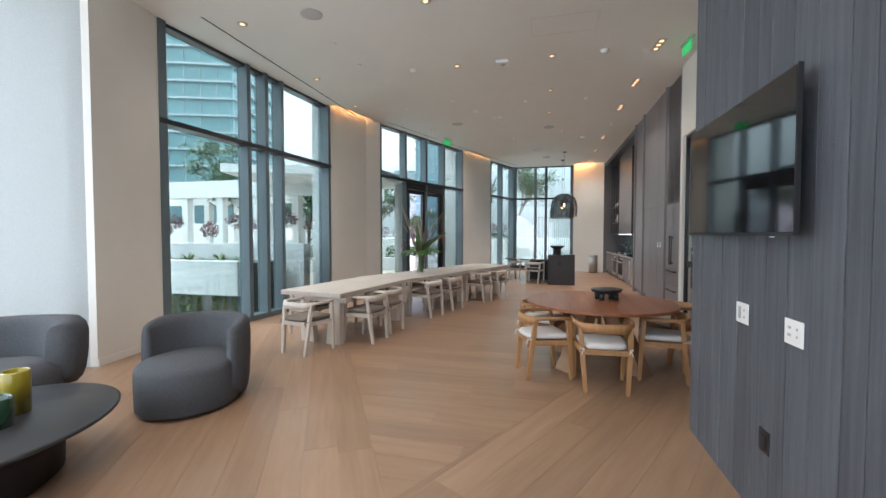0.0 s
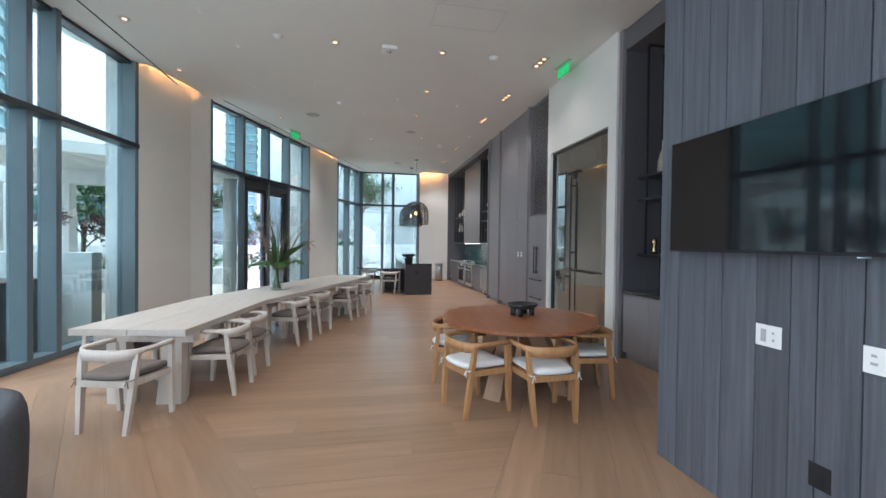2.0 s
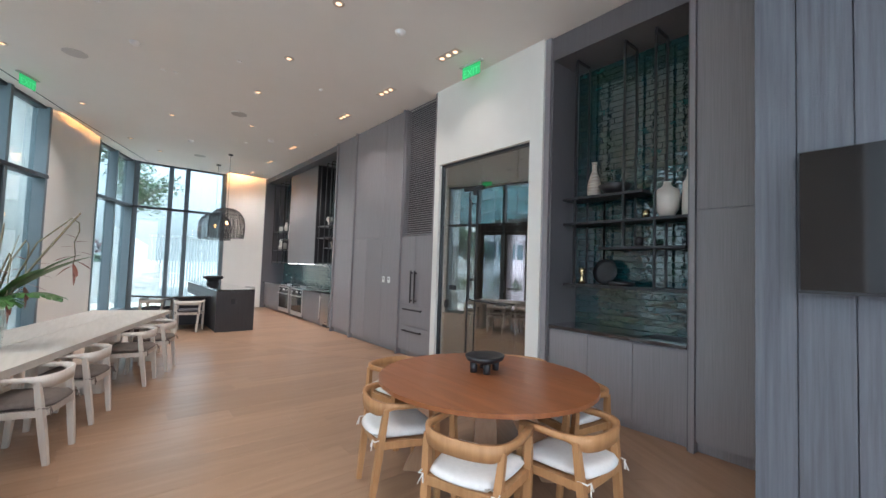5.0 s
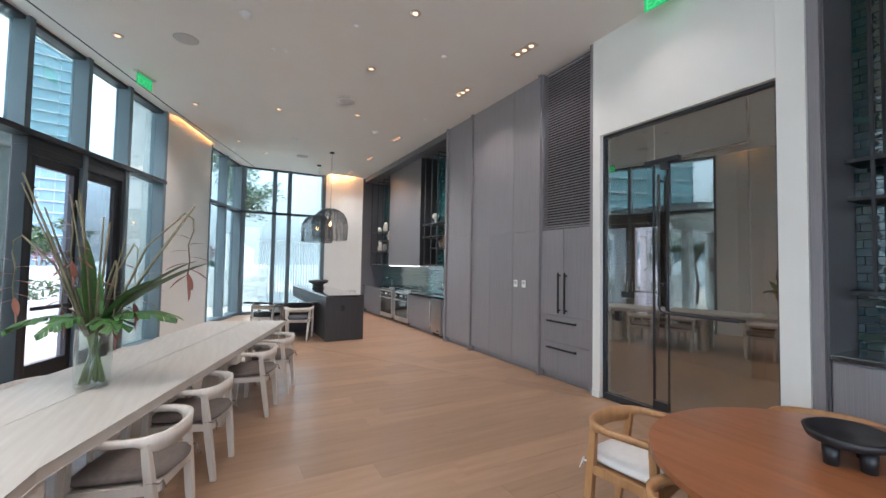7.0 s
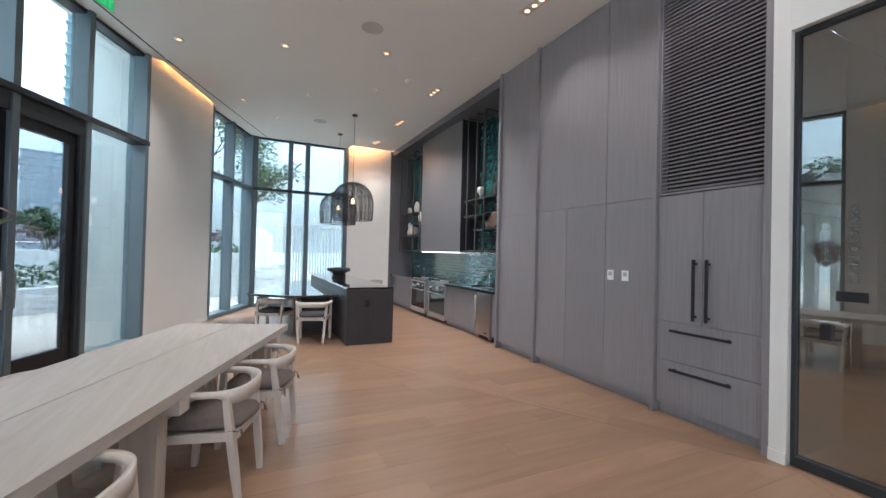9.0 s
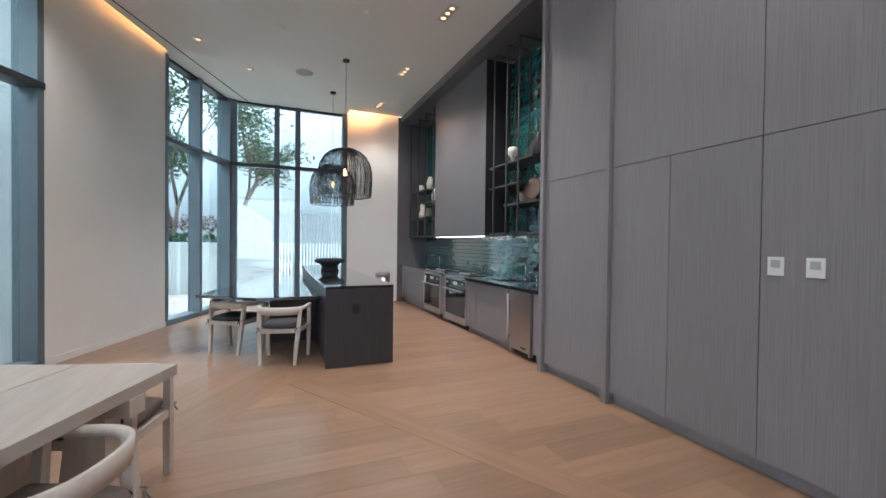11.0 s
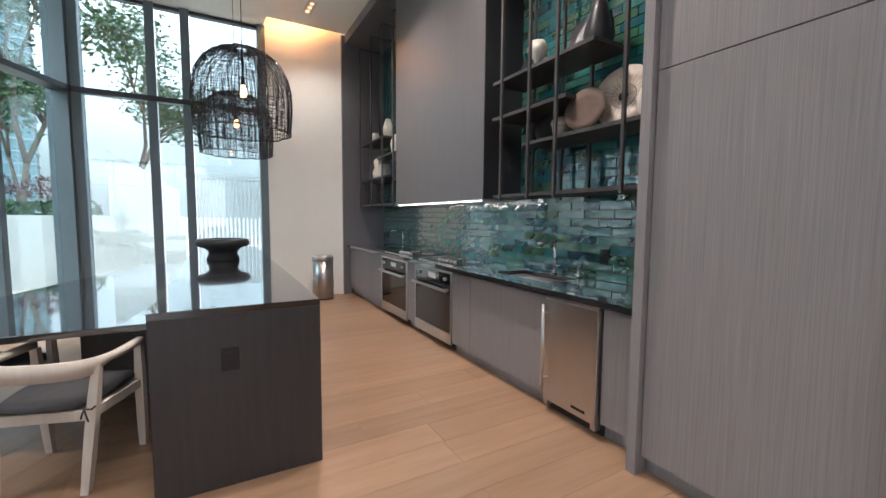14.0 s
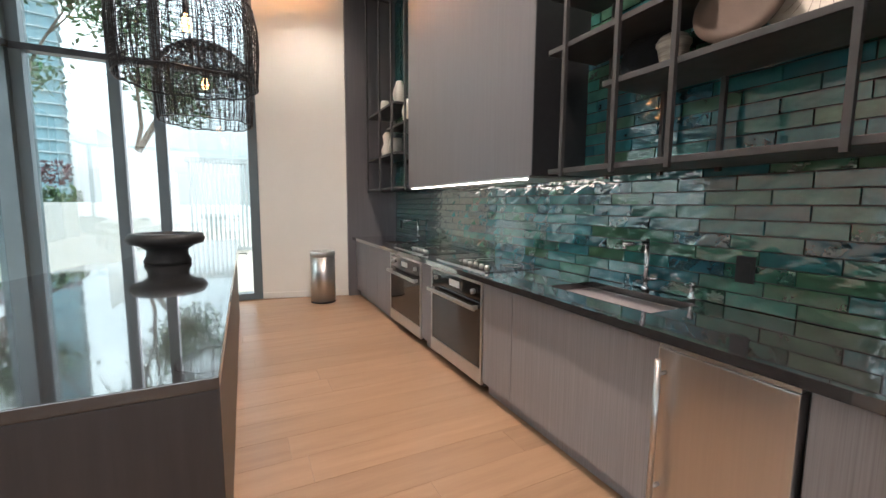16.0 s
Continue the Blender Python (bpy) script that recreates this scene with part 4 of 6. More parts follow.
part(turned("rim", [(0.168, 0.66), (0.176, 0.66), (0.176, 0.73), (0.15, 0.74), (0.14, 0.7), (0.15, 0.66)], M_STEEL, None, 32), bin_)
part(turned("base_ring", [(0, 0), (0.175, 0), (0.175, 0.019), (0, 0.019)], M_BLACK, None, 32), bin_)


# ---- chairs ----
def armchair_wood(name, wood, cushion_mat, label, category, group, tie):
    """A horseshoe-back wooden dining chair facing +y."""
    c = base(name, label=label, category=category, group=group)
    bm = bmesh.new()
    for sx in (-1, 1):
        # front leg up to the arm, back leg up to the back rail
        for (fx, fy, tx_, ty, zt) in ((0.245, 0.225, 0.262, 0.185, 0.649), (0.195, -0.235, 0.238, -0.165, 0.647)):
            n = 4
            rings = []
            for i in range(n + 1):
                k = i / n
                w = 0.0155 + 0.007 * math.sin(math.pi * min(1, k * 0.8 + 0.1))
                cx, cy = sx * (fx + (tx_ - fx) * k), fy + (ty - fy) * k
                rings.append([bm.verts.new((cx + a * w, cy + b * w, zt * k)) for a, b in ((-1, -1), (1, -1), (1, 1), (-1, 1))])
            for r0, r1 in zip(rings, rings[1:]):
                for q in range(4):
                    bm.faces.new((r0[q], r0[(q + 1) % 4], r1[(q + 1) % 4], r1[q]))
            bm.faces.new(rings[0][::-1])
            bm.faces.new(rings[-1])
    part(done("leg", bm, wood), c)
    bm = bmesh.new()
    add_box(bm, -0.235, 0.235, 0.19, 0.225, 0.375, 0.43, 0.006)
    add_box(bm, -0.20, 0.20, -0.225, -0.19, 0.375, 0.43, 0.006)
    for sx in (-1, 1):
        vs0 = [(sx * 0.205, -0.2), (sx * 0.235, -0.2), (sx * 0.268, 0.2), (sx * 0.238, 0.2)]
        lo = [bm.verts.new((x, y, 0.378)) for x, y in vs0]
        hi = [bm.verts.new((x, y, 0.428)) for x, y in vs0]
        bm.faces.new(lo[::-1])
        bm.faces.new(hi)
        for q in range(4):
            bm.faces.new((lo[q], lo[(q + 1) % 4], hi[(q + 1) % 4], hi[q]))
    add_box(bm, -0.225, 0.225, -0.19, 0.19, 0.405, 0.42)
    part(done("seat", bm, wood), c)
    # back rail and arms in one sweep
    bm = bmesh.new()
    n = 36
    rings = []
    for i in range(n + 1):
        a = -0.18 + (math.pi + 0.36) * i / n
        c_, s_ = math.cos(a), math.sin(a)
        x = 0.275 * math.copysign(abs(c_) ** 0.8, c_)
        y = -0.03 - 0.215 * s_ ** 0.85 if s_ > 0 else -0.03 - 1.25 * s_
        k = max(0.0, min(1.0, (s_ - 0.30) / 0.5))
        k = k * k * (3 - 2 * k)
        hgt = 0.036 + 0.058 * k
        th = 0.036 - 0.012 * k
        nx, ny = c_, -s_ if s_ > 0 else 0.0
        ln = math.hypot(nx, ny) or 1
        nx, ny = nx / ln, ny / ln
        top = 0.684
        bot = top - hgt
        rings.append([bm.verts.new((x + nx * th * q, y + ny * th * q, z)) for q, z in ((-0.5, bot), (0.5, bot + 0.003), (0.5 + 0.22 * k, top), (-0.5 + 0.22 * k, top))])
    for r0, r1 in zip(rings, rings[1:]):
        for q in range(4):
            bm.faces.new((r0[q], r0[(q + 1) % 4], r1[(q + 1) % 4], r1[q]))
    bm.faces.new(rings[0][::-1])
    bm.faces.new(rings[-1])
    bmesh.ops.bevel(bm, geom=[e for e in bm.edges if len(e.link_faces) == 2 and e.calc_face_angle(0) > 0.6], offset=0.006, segments=2, profile=0.6, affect="EDGES")
    part(done("backrest", bm, wood, None, True), c)
    # cushion
    bm = bmesh.new()
    nx_, ny_ = 14, 14
    for side in (1, -1):
        grid = []
        for i in range(nx_ + 1):
            row = []
            for j in range(ny_ + 1):
                u, v = 2 * i / nx_ - 1, 2 * j / ny_ - 1
                e = max(0.0, 1 - max(abs(u), abs(v)) ** 6) ** 0.5
                wx = 0.235 + 0.02 * v
                rr = 1 - 0.06 * (abs(u) * abs(v)) ** 2
                row.append(bm.verts.new((u * wx * rr * (1 - 0.10 * max(0.0, -v) ** 2), v * 0.235 * rr - 0.03 * (1 - u * u) * max(0.0, -v), 0.459 + side * (0.034 * e + 0.004 * (1 - u * u) * (1 - v * v) * side))))
            grid.append(row)
        for i in range(nx_):
            for j in range(ny_):
                bm.faces.new((grid[i][j], grid[i + 1][j], grid[i + 1][j + 1], grid[i][j + 1]))
    bmesh.ops.remove_doubles(bm, verts=bm.verts, dist=0.0005)
    part(done("cushion", bm, cushion_mat, None, True), c)
    bm = bmesh.new()
    for sx in (-1, 1):
        px, py = sx * 0.212, -0.21
        tube(bm, [(px - 0.03, py + 0.03, 0.44), (px + sx * 0.03, py + 0.02, 0.445), (px + sx * 0.03, py - 0.03, 0.44), (px, py - 0.035, 0.445), (px - 0.01 * sx, py - 0.045, 0.40)], 0.005, 5)
        tube(bm, [(px, py - 0.035, 0.445), (px + 0.025 * sx, py - 0.05, 0.385)], 0.004, 5)
    part(done("tie", bm, tie, None, True), c)
    for o in list(c.children):
        if o.name.split(".")[0] in ("leg", "tie", "seat"):
            parted(o)
    return c


def place_all(thing, places):
    for i, (x, y, rz) in enumerate(places):
        m = pose(x, y, 0, 0, 0, rz)
        if i == 0:
            thing.matrix_world = m
        else:
            copy_thing(thing, m)


far_d = Vector((0.327, 0.945))
lside = Vector((-0.945, 0.327)) * 1.06
right_chairs = [(-2.53, 6.10, 81), (-2.49, 6.70, 81), (-2.17, 8.07, 71), (-1.93, 8.88, 71), (-1.46, 10.04, 71), (-1.17, 10.72, 71)]
left_chairs = [(-3.57, 6.27, 261), (-3.49, 6.95, 261)] + [(x + lside.x, y + lside.y, rz + 180) for x, y, rz in right_chairs[2:]]
wash_chair = armchair_wood("dining_chair", M_WASHV, M_GREYCUSH, "whitewashed oak dining chair with grey-brown seat cushion", "chair", "chairs at the long table", M_GREYCUSH)
place_all(wash_chair, [(-3.05, 5.36, -13), (-1.26, 11.71, 161)] + right_chairs + left_chairs)
isl_chair = armchair_wood("dining_chair", M_WASHV, mat("dark_grey_cushion", (0.07, 0.07, 0.075), (0.055, 0.055, 0.06), 0.95, scale=40, bump=0.3, bscale=300), "whitewashed oak chair with dark grey cushion at the island", "chair", "chairs at the island", M_BLACK)
place_all(isl_chair, [(-0.28, 14.22, -17), (-0.86, 14.92, -31)])
teak_chair = armchair_wood("dining_chair", M_TEAK, M_WHITECUSH, "honey coloured wooden dining chair with white tied cushion", "chair", "chairs round the table", M_WHITECUSH)
place_all(teak_chair, [(0.61, 4.95, 3), (0.02, 5.21, -70), (0.0, 6.01, -106), (1.29, 5.41, 78), (1.58, 6.22, 118), (0.50, 6.76, 192)])

# ---- long table ----
LT = base("long_table", label="long bent whitewashed oak communal table with slab legs", category="table")
NR, NL, KR, KL, FR, FL = (-2.65, 5.52), (-3.70, 5.70), (-2.41, 7.42), (-3.42, 7.72), (-0.90, 11.60), (-1.90, 11.95)


def mid(a, b, k):
    return (a[0] + (b[0] - a[0]) * k, a[1] + (b[1] - a[1]) * k)


for lo, hi in ((0.0, 0.497), (0.503, 1.0)):
    pts = [mid(NR, NL, lo), mid(KR, KL, lo), mid(FR, FL, lo), mid(FR, FL, hi), mid(KR, KL, hi), mid(NR, NL, hi)]
    prism("table_top", pts, 0.69, 0.752, M_WASH, LT, 0.004)


def slab_leg(bm, x, y, rz, lean):
    m = pose(x, y, 0, 0, 0, rz)
    lo = [(-0.12 + lean, -0.05), (0.12 + lean, -0.05), (0.12 + lean, 0.05), (-0.12 + lean, 0.05)]
    hi = [(-0.09, -0.05), (0.09, -0.05), (0.09, 0.05), (-0.09, 0.05)]
    a = [bm.verts.new(m @ Vector((px, py, 0))) for px, py in lo]
    b = [bm.verts.new(m @ Vector((px, py, 0.60))) for px, py in hi]
    bm.faces.new(a[::-1])
    bm.faces.new(b)
    for q in range(4):
        bm.faces.new((a[q], a[(q + 1) % 4], b[(q + 1) % 4], b[q]))


bm = bmesh.new()
bm2 = bmesh.new()
for (r, l, off, rz) in ((NR, NL, (0.03, 0.2), -9.5), (KR, KL, (0.0, 0.0), -16), (mid(KR, FR, 0.55), mid(KL, FL, 0.55), (0, 0), -19), (FR, FL, (-0.1, -0.32), -19)):
    for k, lean in ((0.20, -0.035), (0.70, 0.035)):
        p = mid(r, l, k)
        slab_leg(bm, p[0] + off[0], p[1] + off[1], rz, lean)
    m = pose(mid(r, l, 0.45)[0] + off[0], mid(r, l, 0.45)[1] + off[1], 0, 0, 0, rz)
    corners = [m @ Vector(v) for v in ((-0.47, -0.055, 0), (0.47, -0.055, 0), (0.47, 0.055, 0), (-0.47, 0.055, 0))]
    lo = [bm2.verts.new((v.x, v.y, 0.601)) for v in corners]
    hi = [bm2.verts.new((v.x, v.y, 0.689)) for v in corners]
    bm2.faces.new(lo[::-1])
    bm2.faces.new(hi)
    for q in range(4):
        bm2.faces.new((lo[q], lo[(q + 1) % 4], hi[(q + 1) % 4], hi[q]))
done("leg", bm, M_WASHV, LT)
done("crossbeam", bm2, M_WASHV, LT)

# ---- round table ----
RT = base("round_table", 0.68, 5.78, 0, 0, label="round reddish walnut dining table on slab legs", category="table")
R = 0.86
strips = 7
for i in range(strips):
    x0, x1 = -R + 2 * R * i / strips + 0.0008, -R + 2 * R * (i + 1) / strips - 0.0008
    n = 8
    xs = [x0 + (x1 - x0) * k / n for k in range(n + 1)]
    yy = lambda x: math.sqrt(max(0.0, R * R - x * x))
    pts = [(x, -yy(x)) for x in xs] + [(x, yy(x)) for x in reversed(xs)]
    clean = []
    for p in pts:
        if not clean or (Vector(p) - Vector(clean[-1])).length > 1e-4:
            clean.append(p)
    if (Vector(clean[0]) - Vector(clean[-1])).length < 1e-4:
        clean.pop()
    prism("top_board", clean, 0.722, 0.752, M_WALNUT, RT)
bm = bmesh.new()
for k in range(4):
    a = k * 90 + 45
    m = pose(0, 0, 0, 0, 0, a)
    lo = [(0.44, -0.095), (0.64, -0.095), (0.64, 0.095), (0.44, 0.095)]
    hi = [(0.07, -0.065), (0.26, -0.065), (0.26, 0.065), (0.07, 0.065)]
    va = [bm.verts.new(m @ Vector((x, y, 0))) for x, y in lo]
    vb = [bm.verts.new(m @ Vector((x, y, 0.72))) for x, y in hi]
    bm.faces.new(va[::-1])
    bm.faces.new(vb)
    for q in range(4):
        bm.faces.new((va[q], va[(q + 1) % 4], vb[(q + 1) % 4], vb[q]))
done("leg", bm, mat("pale_walnut_leg", (0.40, 0.235, 0.135), (0.31, 0.175, 0.095), 0.5, scale=3, stretch=(7, 7, 0.6), bump=0.1, bscale=40), RT)
bowl = base("footed_bowl", 0.78, 5.90, 0.752, 20, label="black carved wooden bowl on four stub feet", category="bowl")
part(turned("dish", [(0, 0.075), (0.10, 0.078), (0.155, 0.10), (0.17, 0.135), (0.155, 0.138), (0.13, 0.11), (0, 0.095)], M_DARKCER, None, 32, None, 1.15, 0.95), bowl)
bm = bmesh.new()
for sx in (-1, 1):
    for sy in (-1, 1):
        lathe(bm, [(0, 0), (0.028, 0), (0.032, 0.08), (0, 0.085)], 12, sx * 0.09, sy * 0.06)
part(done("foot", bm, M_DARKCER, None, True), bowl)


# ---- lounge end ----
def shell(bm, r_in, r_out, z0, z1, a0, a1, n=40, sx=1.0, sy=1.0, end=0.55):
    """A padded wall round part of a circle, lower and rounder towards its two ends."""
    rings = []
    for i in range(n + 1):
        k = i / n
        a = a0 + (a1 - a0) * k
        e = min(1.0, min(k, 1 - k) / 0.16)
        e = math.sin(e * math.pi / 2)
        zt = z1 - (z1 - z0) * (1 - end) * (1 - e) * 0.6
        zb = z0 + 0.12 * (1 - e)
        t = (r_out - r_in) / 2 * (0.55 + 0.45 * e)
        rc = (r_in + r_out) / 2
        ring = []
        for q in range(16):
            b = 2 * math.pi * q / 16
            cb, sb = math.cos(b), math.sin(b)
            f = 0.62
            ox = math.copysign(abs(cb) ** f, cb) * t
            oz = math.copysign(abs(sb) ** f, sb) * (zt - zb) / 2
            rr = rc + ox + 0.012 * (oz / max(0.01, (zt - zb) / 2)) * (1 if e > 0 else 0)
            ring.append(bm.verts.new((sx * rr * math.cos(a), sy * rr * math.sin(a), (zt + zb) / 2 + oz)))
        rings.append(ring)
    for r0, r1 in zip(rings, rings[1:]):
        for q in range(16):
            bm.faces.new((r0[q], r0[(q + 1) % 16], r1[(q + 1) % 16], r1[q]))
    bm.faces.new(rings[0][::-1])
    bm.faces.new(rings[-1])


def tub_chair(x, y, rz):
    """A round upholstered chair facing +y."""
    c = base("lounge_chair", x, y, 0, rz, label="rounded charcoal felt swivel lounge chair", category="lounge chair")
    bm = bmesh.new()
    shell(bm, 0.36, 0.51, 0.03, 0.765, math.radians(166), math.radians(374), end=0.86, sx=0.93, sy=0.93)
    part(done("backrest", bm, M_FELT, None, True), c)
    prof = [(0, 0.025), (0.435, 0.025), (0.455, 0.045), (0.46, 0.20), (0.46, 0.365), (0.447, 0.40), (0.41, 0.425), (0.2, 0.445), (0, 0.45)]
    part(turned("seat", prof, M_FELT, None, 48, pose(0, 0.07, 0), 0.90, 0.95), c)
    part(turned("foot", [(0, 0), (0.34, 0), (0.34, 0.024), (0, 0.024)], M_BLACK, None, 32), c)
    return c


tub_chair(-3.15, 3.65, 192)
sofa = base("sofa", -4.86, 2.50, 0, -118, label="curved charcoal felt sofa with rounded back", category="sofa")
bm = bmesh.new()
shell(bm, 0.42, 0.60, 0.10, 0.78, math.radians(160), math.radians(380), 56, 2.0, 1.0, end=0.88)
part(done("backrest", bm, M_FELT, None, True), sofa)
part(turned("seat", [(0, 0.05), (0.47, 0.05), (0.50, 0.10), (0.515, 0.22), (0.51, 0.34), (0.47, 0.41), (0.4, 0.435), (0.2, 0.445), (0, 0.45)], M_FELT, None, 56, pose(0, 0.05, 0), 1.95, 1.0), sofa)
part(turned("foot", [(0, 0), (0.4, 0), (0.4, 0.048), (0, 0.048)], M_BLACK, None, 40, None, 1.8, 0.8), sofa)

coffee = base("coffee_table", -3.27, 2.20, 0, 20, label="oval black coffee table on a drum base", category="coffee table")
part(turned("top", [(0, 0.355), (0.48, 0.355), (0.515, 0.375), (0.52, 0.39), (0.505, 0.40), (0, 0.40)], mat("black_table_top", (0.035, 0.037, 0.04), (0.025, 0.027, 0.03), 0.35, scale=4, rvar=0.06), None, 64, None, 1.25, 1.45), coffee)
part(turned("drum", [(0, 0), (0.30, 0), (0.33, 0.03), (0.335, 0.2), (0.33, 0.354), (0, 0.354)], mat("black_drum", (0.016, 0.014, 0.014), (0.011, 0.010, 0.010), 0.6, scale=12, bump=0.3, bscale=60), None, 48, None, 1.1, 1.3), coffee)
M_YEL = mat("yellow_glass_glaze", (0.34, 0.27, 0.02), (0.26, 0.20, 0.012), 0.12, scale=6, coat=0.5)
M_GRN = mat("green_glass_glaze", (0.02, 0.07, 0.035), (0.012, 0.045, 0.022), 0.12, scale=6, coat=0.5)
pot("yellow_vase", -3.28, 2.40, 0.401, [(0, 0), (0.072, 0), (0.074, 0.265), (0.068, 0.275), (0.062, 0.265), (0.06, 0.02), (0, 0.02)], M_YEL, "yellow glazed cylinder vase on the coffee table")
pot("green_vase", -3.14, 2.22, 0.401, [(0, 0), (0.08, 0), (0.084, 0.165), (0.078, 0.175), (0.07, 0.165), (0.068, 0.02), (0, 0.02)], M_GRN, "green glazed cylinder vase on the coffee table")


# ---- vase with tropical leaves ----
def blade(bm, root, tip, width, droop=0.15, fold=0.25, lobes=0, seg=9):
    root, tip = Vector(root), Vector(tip)
    d = tip - root
    side = d.cross(Vector((0, 0, 1)))
    side = side.normalized() if side.length > 1e-4 else Vector((1, 0, 0))
    up = side.cross(d).normalized()
    prev = None
    for i in range(seg + 1):
        k = i / seg
        c = root + d * k + Vector((0, 0, droop * d.length * (math.sin(k * math.pi * 0.55) - k)))
        w = width * (math.sin(math.pi * min(1, k * 0.93 + 0.04)) ** 0.8)
        if lobes and i % 2:
            w *= 0.45
        row = [bm.verts.new(c - side * w + up * w * fold), bm.verts.new(c), bm.verts.new(c + side * w + up * w * fold)]
        if prev:
            bm.faces.new((prev[0], prev[1], row[1], row[0]))
            bm.faces.new((prev[1], prev[2], row[2], row[1]))
        prev = row


def split_leaf(bm, root, tip, width, seg=12):
    """A broad leaf cut into fingers from its edge."""
    root, tip = Vector(root), Vector(tip)
    d = tip - root
    side = d.cross(Vector((0, 0, 1))).normalized()
    up = side.cross(d).normalized()

    def at(k):
        return root + d * k + up * (0.16 * d.length * math.sin(k * math.pi * 0.8) - 0.05 * k)

    for sgn in (-1, 1):
        for i in range(seg):
            k0, k1 = i / seg, (i + 0.93) / seg
            w0 = width * math.sin(math.pi * (0.12 + 0.86 * k0)) ** 0.7
            w1 = width * math.sin(math.pi * (0.12 + 0.86 * min(1, k1))) ** 0.7
            gap = 0.30 if i % 3 == 2 else 1.0
            lean = d * 0.16
            inner = [bm.verts.new(at(k0)), bm.verts.new(at(min(1, (i + 1) / seg)))]
            m0 = bm.verts.new(at(k0) + sgn * side * w0 * 0.45 + lean * 0.3 + up * 0.012)
            m1 = bm.verts.new(at(k1) + sgn * side * w1 * 0.45 + lean * 0.3 + up * 0.012)
            o0 = bm.verts.new(at(k0) + sgn * side * w0 * gap + lean * gap - up * 0.02)
            o1 = bm.verts.new(at(k1) + sgn * side * w1 * gap + lean * gap - up * 0.02)
            bm.faces.new((inner[0], inner[1], m1, m0))
            bm.faces.new((m0, m1, o1, o0))


def bouquet():
    rng = random.Random(11)
    v = base("flower_vase", -2.52, 8.74, 0.752, -22, label="clear glass vase with tropical leaves and stems", category="vase")
    g = pane_mat("clear_vase_glass", (0.94, 0.97, 0.955), 0.04)
    part(turned("glass", [(0, 0), (0.096, 0), (0.102, 0.02), (0.105, 0.395), (0.101, 0.397), (0.097, 0.03), (0, 0.022)], g, None, 32), v).visible_shadow = False
    leaf_m = mat("vase_leaf", (0.085, 0.19, 0.045), (0.04, 0.105, 0.028), 0.4, scale=14)
    pale = mat("vase_stem", (0.21, 0.19, 0.10), (0.10, 0.085, 0.05), 0.5, scale=10)
    green = mat("vase_green_stem", (0.13, 0.20, 0.05), (0.08, 0.13, 0.035), 0.45, scale=10)
    red = mat("vase_flower", (0.30, 0.12, 0.08), (0.17, 0.06, 0.045), 0.5, scale=10)
    stems, wet, leaves, flowers = bmesh.new(), bmesh.new(), bmesh.new(), bmesh.new()
    for i in range(16):
        a = rng.uniform(0, 2 * math.pi)
        r0, r1 = rng.uniform(0.02, 0.078), rng.uniform(0.02, 0.07)
        tube(wet, [(r0 * math.cos(a), r0 * math.sin(a), 0.03), (r1 * math.cos(a + 2.6), r1 * math.sin(a + 2.6), 0.42)], rng.uniform(0.007, 0.012), 6, 0.007)
    # bare reeds
    for x, y, h, r in ((-0.46, -0.05, 1.44, 0.012), (-0.52, 0.02, 1.38, 0.009), (-0.40, 0.06, 1.22, 0.010), (-0.20, 0.0, 1.31, 0.008), (-0.17, 0.05, 1.33, 0.008), (-0.12, -0.04, 1.34, 0.008),
                       (0.02, 0.0, 1.16, 0.010), (0.045, 0.03, 1.13, 0.009), (0.075, -0.03, 1.11, 0.009), (0.60, 0.02, 1.26, 0.012), (0.63, -0.05, 1.24, 0.010), (0.40, 0.06, 0.97, 0.009), (0.20, -0.05, 1.02, 0.006)):
        tube(stems, [(x * 0.08, y * 0.1, 0.34), (x * 0.52, y * 0.5, 0.34 + (h - 0.34) * 0.5), (x, y, h)], r, 6, r * 0.5)
    # upright and arching blades
    blade(leaves, (-0.03, 0.0, 0.38), (-0.085, 0.0, 1.0), 0.075, 0.0, 0.15)
    blade(leaves, (0.0, 0.04, 0.38), (-0.12, 0.06, 0.86), 0.055, 0.0)
    blade(leaves, (0.04, -0.02, 0.40), (0.03, -0.03, 0.80), 0.05, 0.0)
    blade(leaves, (0.05, 0.0, 0.44), (0.70, 0.03, 0.85), 0.070, 0.16)
    blade(leaves, (0.06, 0.04, 0.46), (0.60, 0.10, 0.87), 0.050, 0.22)
    blade(leaves, (0.06, -0.05, 0.44), (0.44, -0.10, 0.74), 0.055, 0.25)
    blade(leaves, (-0.05, 0.06, 0.40), (-0.30, 0.22, 0.66), 0.06, 0.2)
    # broad cut leaves
    for tip, w in (((-0.50, -0.06, 0.38), 0.13), ((0.53, -0.05, 0.46), 0.15), ((0.26, -0.18, 0.42), 0.13), ((-0.16, -0.26, 0.40), 0.11), ((0.08, 0.30, 0.48), 0.13), ((-0.32, 0.16, 0.44), 0.11)):
        x, y, z = tip
        tube(stems, [(x * 0.1, y * 0.1, 0.34), (x * 0.25, y * 0.25, 0.47)], 0.007, 6)
        split_leaf(leaves, (x * 0.22, y * 0.22, 0.47), tip, w)
